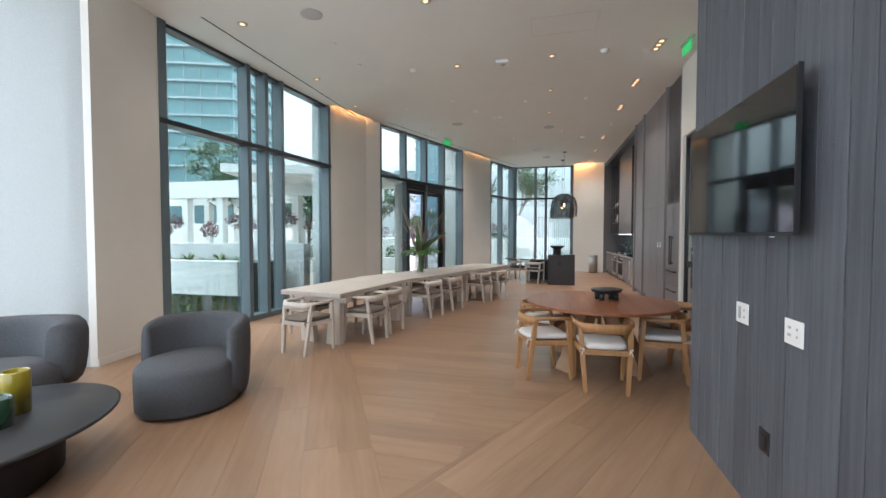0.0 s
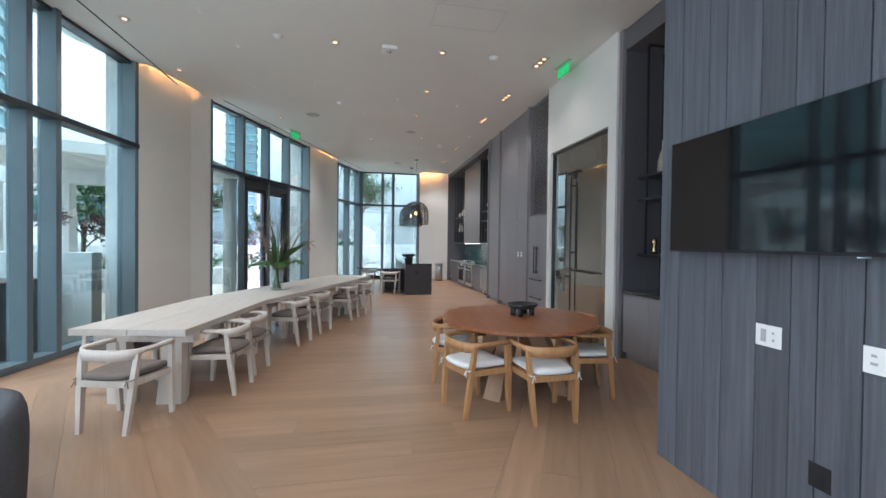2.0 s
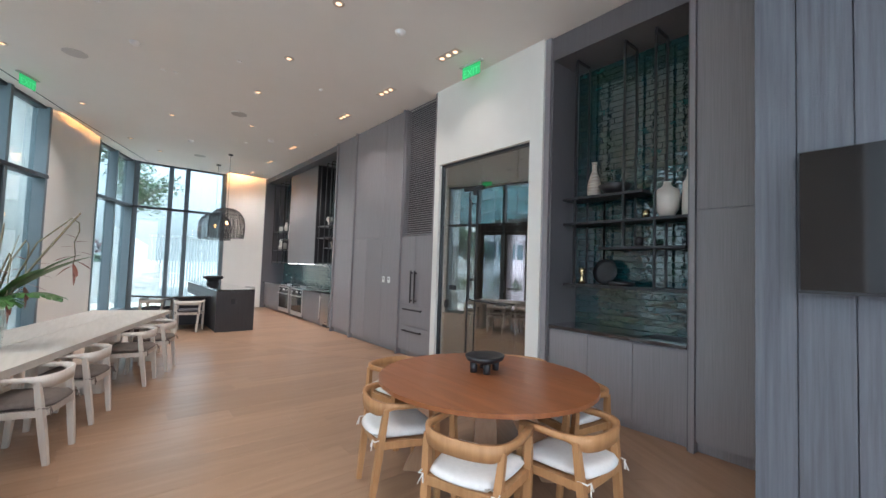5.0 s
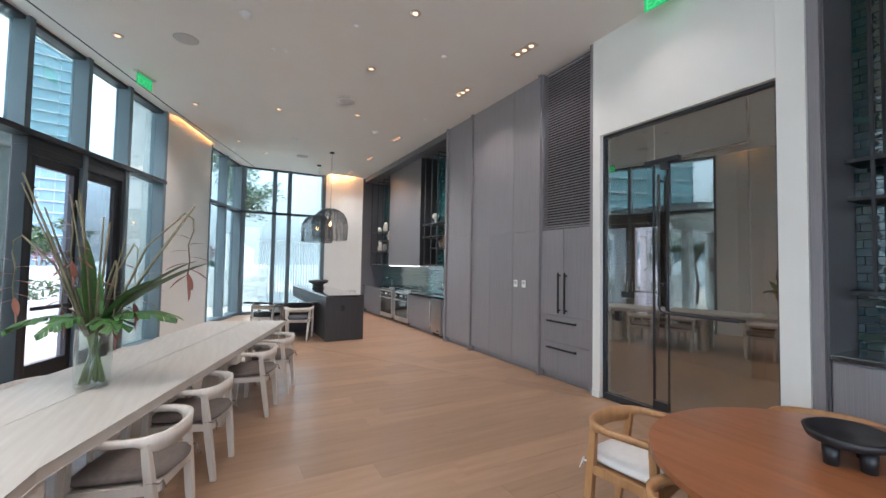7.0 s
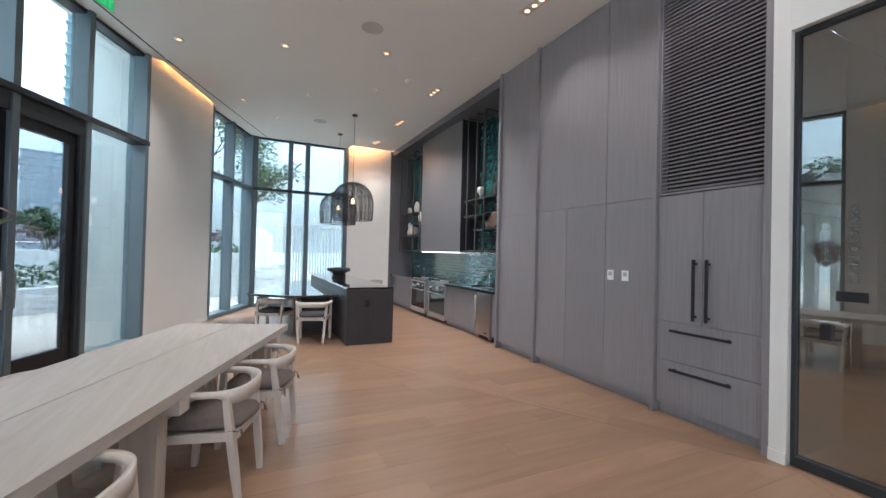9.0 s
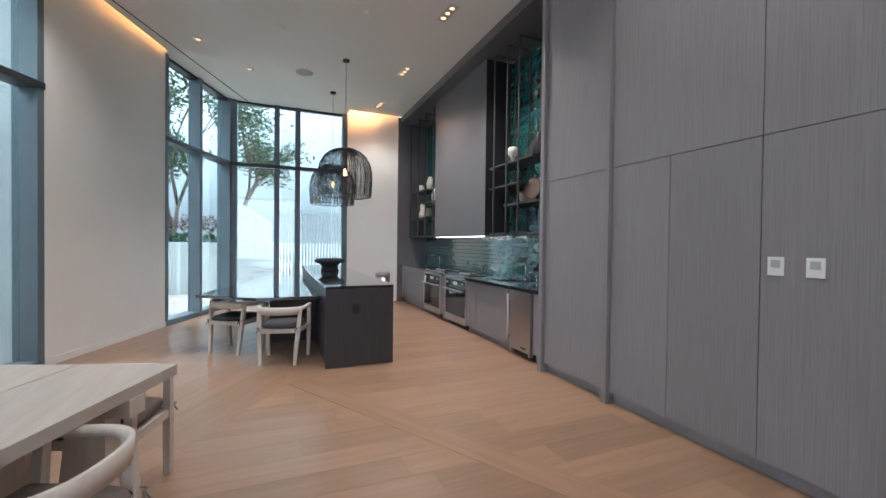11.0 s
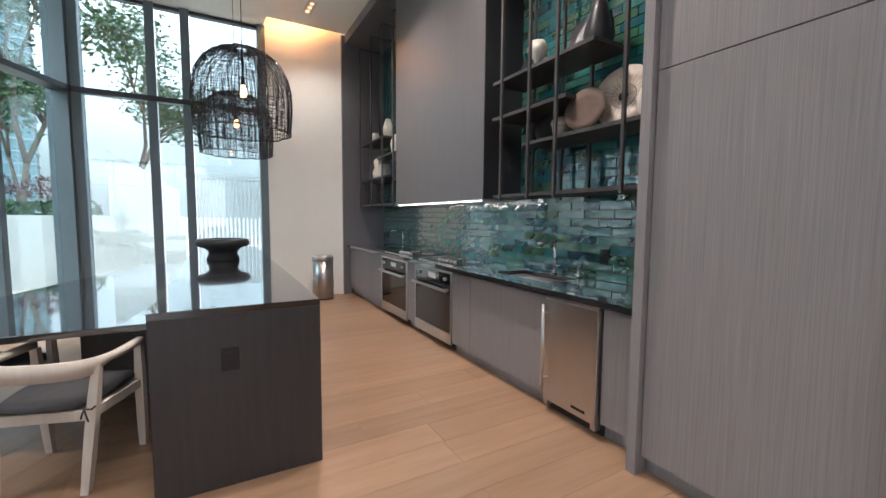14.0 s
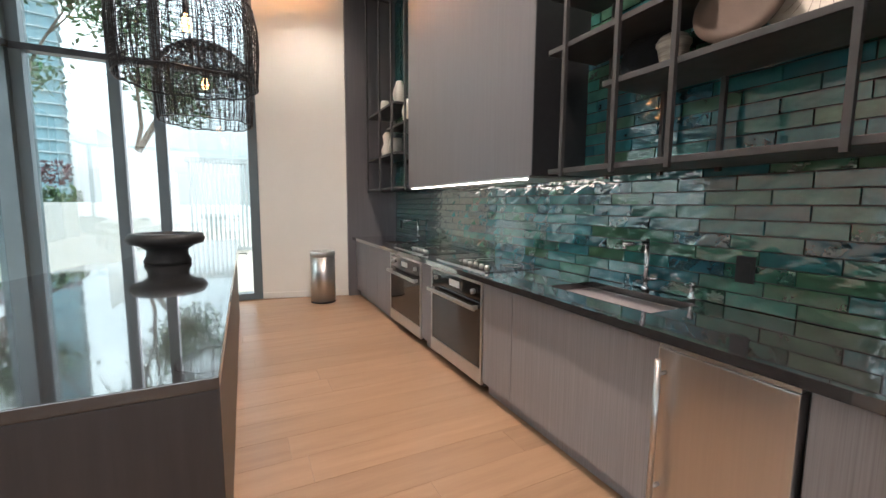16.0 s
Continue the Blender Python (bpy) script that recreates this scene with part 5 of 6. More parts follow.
    # hanging flower stems with paired bracts
    for x, y, z in ((0.62, -0.02, 1.20), (-0.18, 0.0, 1.27), (-0.52, -0.02, 1.02), (0.22, 0.05, 0.98), (0.16, -0.06, 0.86), (-0.30, 0.10, 0.92)):
        tube(stems, [(x * 0.1, y * 0.1, 0.36), (x * 0.5, y * 0.5, z * 0.8), (x * 0.9, y * 0.9, z), (x * 0.99, y, z - 0.04), (x * 1.0, y, z - 0.12), (x * 0.95, y, z - 0.22), (x * 0.97, y, z - 0.34), (x * 0.95, y, z - 0.46)], 0.007, 6, 0.004)
        for k in range(7):
            zz = z - 0.18 - 0.042 * k
            b = (0.1 if k % 2 else 3.3) + rng.uniform(-0.5, 0.5)
            ln = rng.uniform(0.10, 0.19)
            blade(flowers, (x * 0.96, y, zz), (x * 0.96 + ln * math.cos(b), y + ln * math.sin(b), zz + 0.03 - 0.022 * k), 0.013, 0.2)
        blade(flowers, (x * 0.95, y, z - 0.44), (x * 0.95 + 0.01, y + 0.01, z - 0.62), 0.032, 0)
        blade(flowers, (x * 0.95, y, z - 0.42), (x * 0.95 + 0.05, y - 0.03, z - 0.54), 0.02, 0)
    part(done("stem", stems, pale, None, True), v)
    tagged(part(done("stem", wet, green, None, True), v), "green stems standing in water")
    part(done("leaf", leaves, leaf_m, None, True), v)
    part(done("flower", flowers, red, None, True), v)


bouquet()


# ---- pendants ----
def pendant(x, y):
    p = base("pendant_lamp", x, y, 0, label="black woven dome pendant lamp with warm bulb", category="pendant lamp", group="pendants over the island")
    rng = random.Random(int(y * 10))
    prof = [(0.05, 3.06), (0.16, 3.05), (0.27, 3.0), (0.36, 2.92), (0.425, 2.80), (0.455, 2.66), (0.46, 2.52), (0.45, 2.38), (0.44, 2.25)]

    def at(k):
        f = k * (len(prof) - 1)
        i = min(int(f), len(prof) - 2)
        f -= i
        return tuple(prof[i][q] + (prof[i + 1][q] - prof[i][q]) * f for q in (0, 1))

    bm = bmesh.new()
    for i in range(150):
        a = 2 * math.pi * i / 150
        tw = rng.uniform(-0.02, 0.02)
        tube(bm, [(at(k / 10)[0] * math.cos(a + tw * k), at(k / 10)[0] * math.sin(a + tw * k), at(k / 10)[1]) for k in range(11)], 0.0028, 3)
    for j in range(50):
        k = 0.04 + 0.96 * j / 49
        r, z = at(k)
        n = 40
        pts = [(r * math.cos(2 * math.pi * i / n), r * math.sin(2 * math.pi * i / n), z + rng.uniform(-0.012, 0.012)) for i in range(n)]
        tube(bm, pts + [pts[0]], 0.0028 if j < 49 else 0.008, 3)
    part(done("shade", bm, M_BLACK), p)
    bm = bmesh.new()
    tube(bm, [(0, 0, 3.06), (0, 0, CEIL)], 0.004, 6)
    tube(bm, [(0, 0, CEIL - 0.03), (0, 0, CEIL)], 0.06, 20)
    tube(bm, [(0, 0, 2.78), (0, 0, 3.07)], 0.012, 8)
    tube(bm, [(0, 0, 2.72), (0, 0, 2.80)], 0.022, 12)
    part(done("cord", bm, M_BLACK, None, True), p)
    part(turned("bulb", [(0, 2.60), (0.025, 2.605), (0.035, 2.635), (0.03, 2.67), (0.015, 2.715), (0, 2.72)], glow("bulb_glow", (1.0, 0.50, 0.16), 2.6), None, 16), p)
    return p


pendant(0.725, 15.97)
pendant(0.72, 17.6)

# ---- ceiling fittings ----
M_BRASSY = mat("downlight_ring", (0.62, 0.56, 0.48), (0.56, 0.50, 0.43), 0.4)


def downlight(x, y, n=1, rz=0):
    d = base("downlight", x, y, CEIL, rz, label="recessed warm ceiling downlight with black baffle" if n == 1 else "recessed warm triple downlight strip", category="downlight", group="ceiling downlights" if n == 1 else "triple downlights")
    xs = [0] if n == 1 else [-0.13, 0, 0.13]
    if n == 1:
        part(turned("trim", [(0.0, -0.0065), (0.045, -0.0065), (0.05, -0.004), (0.066, -0.007), (0.07, -0.001)], M_BRASSY, None, 24), d)
    else:
        part(boxes("trim", [(-0.21, 0.21, -0.07, 0.07, -0.005, -0.001)], M_BRASSY), d)
    bm = bmesh.new()
    for cx in xs:
        lathe(bm, [(0.0, -0.0075), (0.033, -0.0075)], 16, cx)
    part(done("lamp", bm, M_LIGHT), d)
    return d


# (-2.9, 2.3) and (-0.9, 1.6) are unseen fittings, added to light the lounge
singles = [(-4.28, 7.69), (-4.29, 9.36), (-1.51, 7.75), (0.13, 7.74), (0.13, 9.40), (0.12, 10.97), (-0.90, 13.45), (-3.08, 11.82), (-2.31, 14.0), (0.51, 12.96), (-1.5, 16.18), (-0.82, 17.05), (-4.2, 5.6), (-2.9, 2.3), (-1.49, 5.69), (-0.9, 1.6)]
for x, y in singles:
    downlight(x, y)
triples = [(1.77, 7.74), (1.76, 9.38), (1.75, 10.97), (1.76, 13.97), (1.78, 16.0), (1.78, 17.95)]
for x, y in triples:
    downlight(x, y, 3, 94)


def spot(x, y, energy, size=124, z=CEIL - 0.03, color=(1.0, 0.88, 0.74)):
    s = new("downlight_beam", bpy.data.lights.new("downlight_beam", "SPOT"))
    s.data.energy, s.data.spot_size, s.data.spot_blend, s.data.shadow_soft_size, s.data.color = energy, radians(size), 0.8, 0.06, color
    s.matrix_world = look((x, y, z), (x, y + 0.001, 0))


for x, y in triples:
    spot(x, y, 6 if y < 8 else 16 if y < 13 else 84 if y < 17 else 28)
for x, y in ((0.13, 7.74), (0.12, 10.97), (0.51, 12.96), (-1.51, 7.75), (-0.9, 13.45), (-1.49, 5.69), (-4.28, 7.69), (-2.31, 14.0)):
    spot(x, y, (20 if y > 12 else 10) if x > 0 else 30)
# first two: beams of the added fittings, brightening the television wall and floor
for x, y in ((-2.9, 2.3), (-0.9, 1.6), (-4.2, 5.6)):
    spot(x, y, 40 if y < 4 else 10)
spot(4.0, 7.4, 55, 110, 3.48)


def ceiling_disc(name, x, y, r, label, category, prof=None, m=None):
    d = turned(name, prof or [(0, -0.008), (r * 0.9, -0.008), (r, -0.004), (r, -0.0005), (0, -0.0005)], m or M_PLASTIC, None, 28, pose(x, y, CEIL))
    return tagged(d, label, category, category + "s on the ceiling")


M_SPEAK = mat("speaker_grille", (0.55, 0.54, 0.52), (0.48, 0.47, 0.45), 0.8, scale=200)
for x, y in ((-2.29, 11.45), (0.13, 12.38), (0.1, 16.8), (-3.1, 5.61)):
    ceiling_disc("ceiling_speaker", x, y, 0.15, "round grey ceiling speaker grille", "speaker", m=M_SPEAK)
det = [(0, -0.045), (0.035, -0.045), (0.055, -0.03), (0.06, -0.01), (0.07, -0.008), (0.07, -0.0005), (0, -0.0005)]
for x, y in ((-2.32, 7.74), (0.96, 7.73), (1.15, 13.74), (-1.62, 10.44), (-0.33, 15.26)):
    ceiling_disc("smoke_detector", x, y, 0.07, "small round white ceiling smoke detector", "detector", det)
spr = [(0, -0.012), (0.03, -0.012), (0.035, -0.0005), (0, -0.0005)]
for x, y in ((-1.24, 11.14), (-3.01, 8.2), (-1.09, 11.1), (0.74, 14.4), (1.78, 12.49), (-0.4, 10.0), (-2.0, 9.6), (-3.2, 9.9), (0.9, 10.1), (-3.19, 7.28), (-3.22, 6.45)):
    ceiling_disc("sprinkler_cover", x, y, 0.035, "small round white sprinkler cover", "sprinkler", spr)
sd = base("ceiling_sensor", -0.70, 7.77, CEIL, label="white square ceiling sensor box", category="sensor")
part(boxes("body", [(-0.11, 0.11, -0.11, 0.11, -0.055, -0.001)], M_PLASTIC, bevel=0.012), sd)
part(turned("lens", [(0, -0.075), (0.03, -0.07), (0.045, -0.056), (0, -0.056)], M_CHROME, None, 20), sd)


def slot(p0, p1):
    m, ln = along(p0, p1)
    tagged(box("air_slot", 0, ln, -0.012, 0.012, CEIL - 0.004, CEIL - 0.001, M_BLACK, m=m), "narrow black linear air slot in the ceiling", "air slot", "ceiling air slots")
    tagged(box("slot_trim", 0, ln, 0.013, 0.03, CEIL - 0.006, CEIL - 0.001, M_PLASTIC, m=m), "thin white trim beside the air slot", "trim", kind="structure")


slot((-4.62, 5.3), (-4.62, 10.1))
slot((-4.05, 10.85), (-2.62, 14.8))
slot((-2.60, 14.85), (-0.95, 19.0))
tagged(boxes("access_hatch", [(-0.18, 0.74, 6.976, 6.98, CEIL - 0.003, CEIL - 0.001), (-0.18, -0.176, 6.465, 6.975, CEIL - 0.003, CEIL - 0.001), (0.736, 0.74, 6.465, 6.975, CEIL - 0.003, CEIL - 0.001), (-0.18, 0.74, 6.46, 6.464, CEIL - 0.003, CEIL - 0.001)], M_SPEAK), "thin edged white ceiling access hatch", "hatch", kind="structure")


def exit_sign(x, y, rz, letters=True):
    e = base("exit_sign", x, y, CEIL, rz, label="green edge-lit exit sign hanging from the ceiling", category="exit sign", group="exit signs")
    part(boxes("housing", [(-0.21, 0.21, -0.035, 0.035, -0.022, -0.001)], M_SPEAK, bevel=0.004), e)
    part(boxes("panel", [(-0.17, 0.17, -0.003, 0.003, -0.20, -0.023)], glow("lit_green_acrylic", (0.03, 0.34, 0.09), 0.22)), e)
    t = bpy.data.curves.new("lettering", "FONT")
    t.body, t.size, t.extrude, t.align_x = "EXIT", 0.15, 0.001, "CENTER"
    t.materials.append(M_GREENLED)
    ob = new("lettering", t)
    ob.matrix_world = pose(0, -0.005, -0.18, 90, 0, 0)
    ob.parent = e
    ob = new("lettering", t)
    ob.matrix_world = pose(0, 0.005, -0.18, 90, 0, 180)
    ob.parent = e


exit_sign(2.16, 7.69, 95)
exit_sign(-2.95, 13.04, 62)

# ---- outside ----
terrace = tagged(prism("ground", [(-400, -400), (400, -400), (400, 400), (-400, 400)], -0.9, -0.25, mat("far_ground", (0.36, 0.36, 0.34), (0.28, 0.29, 0.27), 0.9, scale=0.05)), "grey ground of the roof level reaching the distance", "ground", kind="structure")
pave = tagged(prism("pavement", [(-30, 9.6), (-4.6, 9.6), (-4.6, 10.9), (-1.7, 19.25), (3.5, 19.25), (6, 40), (-30, 40)], -0.2, -0.03, M_PAVE), "beige stone terrace paving outside the windows", "pavement", kind="structure")


def planter(pts, z1, label, z0=-0.2):
    return tagged(prism("planter_wall", pts, z0, z1, M_OUTWHITE, bevel=0.01), label, "planter wall", "white planter walls", "structure")


# white outer fins of the facade beside the piers
for p, q, ln, lab in ((F1, F2, 0.52, "white outer fin wall beside the first pier"), (F4, F5, 0.92, "white outer fin wall beside the second pier")):
    m, run = along(p, q)
    tagged(box("wall_fin", run + 0.01, run + 0.32, 0.28, ln, -0.2, 7.5, M_OUTWHITE, m=m), lab, "wall", kind="structure")
# stepped planters beyond the first window
planter([(-15, 7.2), (-5.75, 7.2), (-5.75, 7.45), (-15, 7.45)], 1.04, "white rendered planter wall above the ivy", 0.36)
planter([(-15, 8.6), (-5.2, 8.6), (-5.2, 8.85), (-15, 8.85)], 1.37, "white rendered upper planter wall outside")
# beyond the terrace door and the corner windows
planter([(-9.0, 15.0), (-5.2, 19.5), (-4.6, 22.5), (-4.9, 22.6), (-5.5, 19.7), (-9.3, 15.3)], 0.55, "low curved white planter wall on the terrace")
planter([(-14, 17.0), (-8.2, 22.0), (-6.0, 27.0), (-6.3, 27.1), (-8.6, 22.3), (-14.3, 17.4)], 1.35, "white planter wall behind the terrace")
planter([(-4.4, 21.6), (-0.2, 22.4), (-0.25, 22.7), (-4.45, 21.9)], 1.40, "white planter wall outside the corner window")
bm = bmesh.new()
va = [bm.verts.new(v) for v in ((-2.04, 25.0, -0.2), (-0.5, 25.0, -0.2), (-0.5, 25.0, 2.15), (-2.04, 25.0, 3.15))]
vb = [bm.verts.new(v.co + Vector((0, 0.3, 0))) for v in va]
bm.faces.new(va)
bm.faces.new(vb[::-1])
for q in range(4):
    bm.faces.new((va[q], vb[q], vb[(q + 1) % 4], va[(q + 1) % 4]))
tagged(done("planter_wall", bm, M_OUTWHITE), "tall white garden wall with a sloping top", "planter wall", "white planter walls", "structure")


def leaf_cloud(name, spots, n, size, material, label, category, seed, kind="stuff"):
    """Many small leaf cards gathered round given centres (x, y, z, radius)."""
    rng = random.Random(seed)
    bm = bmesh.new()
    for x, y, z, r in spots:
        for _ in range(n):
            d = Vector((rng.gauss(0, 1), rng.gauss(0, 1), rng.gauss(0, 0.8))).normalized() * r * rng.uniform(0.3, 1) ** 0.5
            c = Vector((x, y, z)) + d
            a, b = Vector((rng.gauss(0, 1), rng.gauss(0, 1), rng.gauss(0, 1))).normalized(), Vector((rng.gauss(0, 1), rng.gauss(0, 1), rng.gauss(0, 1)))
            b = a.cross(b).normalized()
            s = size * rng.uniform(0.6, 1.4)
            q = [bm.verts.new(c + a * s), bm.verts.new(c + b * s * 0.35), bm.verts.new(c - a * s), bm.verts.new(c - b * s * 0.35)]
            bm.faces.new(q)
    o = done(name, bm, material)
    return tagged(o, label, category, kind=kind)


def tree(x, y, h, spread, seed, z0=-0.2, leaves=300, leaf=0.085):
    rng = random.Random(seed)
    t = base("tree", x, y, z0, label="slender terrace tree with airy green crown", category="tree", group="terrace trees")
    bm = bmesh.new()
    tips = []

    def limb(p, d, ln, r, depth):
        q = p + d * ln
        mid_ = p + d * ln * 0.5 + Vector((rng.uniform(-1, 1), rng.uniform(-1, 1), 0)) * ln * 0.06
        tube(bm, [p, mid_, q], r, 6, r * 0.6)
        if depth == 0:
            tips.append(q)
            return
        for _ in range(3 if depth > 1 else 4):
            nd = (d + Vector((rng.uniform(-1, 1), rng.uniform(-1, 1), rng.uniform(-0.25, 0.6))) * spread).normalized()
            limb(q if rng.random() > 0.3 else mid_, nd, ln * rng.uniform(0.55, 0.8), r * 0.58, depth - 1)

    limb(Vector((0, 0, 0)), Vector((0.05, 0, 1)).normalized(), h * 0.42, 0.05 + 0.008 * h, 3)
    part(done("trunk", bm, M_BARK, None, True), t)
    bm = bmesh.new()
    for tip in tips:
        for _ in range(leaves // 4):
            c = tip + Vector((rng.gauss(0, 1), rng.gauss(0, 1), rng.gauss(0, 0.7))) * h * 0.05
            a = Vector((rng.gauss(0, 1), rng.gauss(0, 1), rng.gauss(0, 0.6))).normalized()
            b = a.cross(Vector((rng.gauss(0, 1), rng.gauss(0, 1), rng.gauss(0, 1)))).normalized()
            s = leaf * rng.uniform(0.6, 1.4)
            bm.faces.new([bm.verts.new(c + a * s), bm.verts.new(c + b * s * 0.4), bm.verts.new(c - a * s), bm.verts.new(c - b * s * 0.4)])
    o = part(done("leaf", bm, M_LEAF), t)
    tagged(o, kind="stuff")
    return t


tree(-3.3, 23.6, 6.5, 0.75, 3, leaves=420)
tree(-1.7, 26.2, 6.6, 0.8, 5, leaves=420)
tree(-13.5, 16.5, 5.2, 0.8, 7)
tree(-8.6, 19.6, 4.5, 0.8, 8)
tree(-9.5, 15.5, 4.6, 0.8, 9)
tree(-7.8, 25.5, 2.9, 0.8, 12)

tagged(prism("planter_soil", [(-15, 7.46), (-5.75, 7.46), (-5.75, 8.59), (-15, 8.59)], -0.2, 0.98, mat("planter_soil", (0.10, 0.075, 0.055), (0.06, 0.045, 0.035), 0.95, scale=14, bump=0.6, bscale=50)), "dark soil in the stepped planter", "soil", kind="structure")
tagged(prism("ivy_panel", [(-15, 7.34), (-5.75, 7.34), (-5.75, 7.44), (-15, 7.44)], -0.25, 0.359, mat("dark_cladding", (0.10, 0.115, 0.115), (0.07, 0.08, 0.08), 0.6, scale=4)), "dark cladding panel behind hanging ivy", "wall panel", kind="structure")
rng_i = random.Random(8)
ivy_spots = [(-5.95 - 0.21 * i + 0.03 * math.sin(3 * k + i), 7.31, 0.33 - 0.055 * k, 0.035 + 0.014 * rng_i.random()) for i in range(30) if i % 5 != 3 for k in range(rng_i.randint(7, 11))]
leaf_cloud("ivy", ivy_spots, 16, 0.034, mat("ivy_leaf", (0.16, 0.26, 0.05), (0.07, 0.14, 0.03), 0.5, scale=9), "strands of green ivy hanging on the dark panel", "ivy", 21)


def agave(x, y, z, size, seed):
    rng = random.Random(seed)
    p = base("agave", x, y, z, label="spiky pale green agave in the planter", category="agave", group="planter agaves")
    bm = bmesh.new()
    for i in range(16):
        a = i * 2.4 + rng.uniform(-0.2, 0.2)
        up = rng.uniform(0.45, 1.1)
        blade(bm, (0, 0, -0.01), (size * math.cos(a), size * math.sin(a), size * up), size * 0.10, 0.12, 0.35, 0, 5)
    part(done("leaf", bm, mat("agave_leaf", (0.20, 0.30, 0.10), (0.12, 0.20, 0.07), 0.5, scale=9), None, True), p)


for i, (dx, sz) in enumerate(((0.0, 0.15), (0.42, 0.20), (0.80, 0.13), (1.25, 0.20), (1.75, 0.14), (2.3, 0.18), (2.9, 0.15))):
    agave(-6.15 - dx, 7.62 + 0.05 * (i % 2), 0.98, sz, 40 + i)
leaf_cloud("shrubs", [(-6.9 + 0.5 * i, 18.4 + 0.55 * i, 0.75 + 0.12 * (i % 2), 0.35) for i in range(7)] + [(-9.4, 16.0, 0.8, 0.4), (-8.8, 16.6, 0.8, 0.4), (-8.1, 17.2, 0.8, 0.4)], 200, 0.07, M_LEAF, "green shrubs in the terrace planters", "shrubs", 22)
leaf_cloud("red_shrubs", [(-6.4 - 0.75 * i, 11.9 + 0.3 * (i % 2), 1.75 + 0.14 * (i % 3), 0.30) for i in range(13) if i % 4 != 3] + [(-9.6 + 0.7 * i, 21.4 + 0.75 * i, 1.7 + 0.1 * (i % 2), 0.4) for i in range(5)] + [(-4.0, 22.5, 1.9, 0.35), (-3.3, 22.6, 1.9, 0.32), (-2.7, 22.8, 1.95, 0.32), (-2.2, 22.9, 1.95, 0.28)], 190, 0.06, M_REDLEAF, "dark red leaved shrubs behind the planter walls", "shrubs", 23)
leaf_cloud("young_plants", [(-4.1 + 0.28 * i, 22.35, 1.5, 0.2) for i in range(9)], 70, 0.09, M_LEAF, "young green plants along the planter edge", "plants", 24)

col = base("terrace_column", -4.75, 13.6, -0.03, label="round white terrace column", category="column")
part(turned("shaft", [(0, 0), (0.17, 0), (0.17, 3.3), (0, 3.3)], M_OUTWHITE, None, 28), col)
part(turned("foot", [(0.171, 0), (0.2, 0), (0.2, 0.06), (0.171, 0.07)], M_OUTWHITE, None, 28), col)
canopy = tagged(prism("canopy", [(-8.5, 9.8), (-4.7, 11.5), (-4.4, 14.2), (-6.2, 15.0), (-9.5, 13.0)], 3.28, 3.5, M_OUTWHITE), "white terrace canopy slab on columns", "canopy", kind="structure")

pergola = base("pergola", label="white rendered pergola with square columns", category="pergola")
boxes("column", [(x - 0.13, x + 0.13, y - 0.13, y + 0.13, -0.2, 2.919) for x in (-14.5, -12.95, -11.4, -9.85, -8.3, -6.75) for y in (13.0, 15.6)], M_OUTWHITE, pergola, 0.01)
boxes("fascia", [(-16.0, -6.2, 12.8, 13.1, 2.92, 3.52), (-16.0, -6.2, 15.5, 15.8, 2.92, 3.52)], M_OUTWHITE, pergola, 0.01)
boxes("rafter", [(-15.9 + 0.8 * i, -15.78 + 0.8 * i, 13.101, 15.499, 3.2, 3.45) for i in range(12)], M_OUTWHITE, pergola, 0.006)
lounge = base("pavilion", label="pale pavilion with dark window bands behind the pergola", category="building")
boxes("wall", [(-44, -16.0, 30.0, 34.0, -0.25, 2.6), (-44, -16.0, 30.0, 34.0, 4.2, 5.6)], M_OUTWHITE, lounge)
boxes("window", [(-44 + 2.8 * i, -41.4 + 2.8 * i, 30.05, 30.1, 2.601, 4.199) for i in range(10)], mat("pavilion_glass", (0.10, 0.18, 0.20), (0.07, 0.13, 0.15), 0.1, scale=0.6), lounge)
boxes("post", [(-41.399 + 2.8 * i, -41.201 + 2.8 * i, 30.0, 30.2, 2.601, 4.199) for i in range(10)], M_OUTWHITE, lounge)

M_FENCE = mat("grey_fence_paint", (0.44, 0.45, 0.45), (0.38, 0.39, 0.39), 0.7, scale=3)
fence = base("slatted_fence", label="white vertical slat fence beyond the terrace", category="fence")
part(boxes("rail", [(-0.4, 7.0, 26.0, 26.1, 2.55, 2.7), (-0.4, 7.0, 26.0, 26.1, 0.0, 0.12)], M_FENCE), fence)
bm = bmesh.new()
add_box(bm, -0.035, 0.035, -0.02, 0.02, 0.121, 2.549)
fs = bpy.data.meshes.new("slat")
bm.to_mesh(fs)
bm.free()
fs.materials.append(M_FENCE)
for i in range(62):
    s = new("slat", fs)
    s.location = (-0.3 + i * 0.118, 26.05, 0)
    s.parent = fence


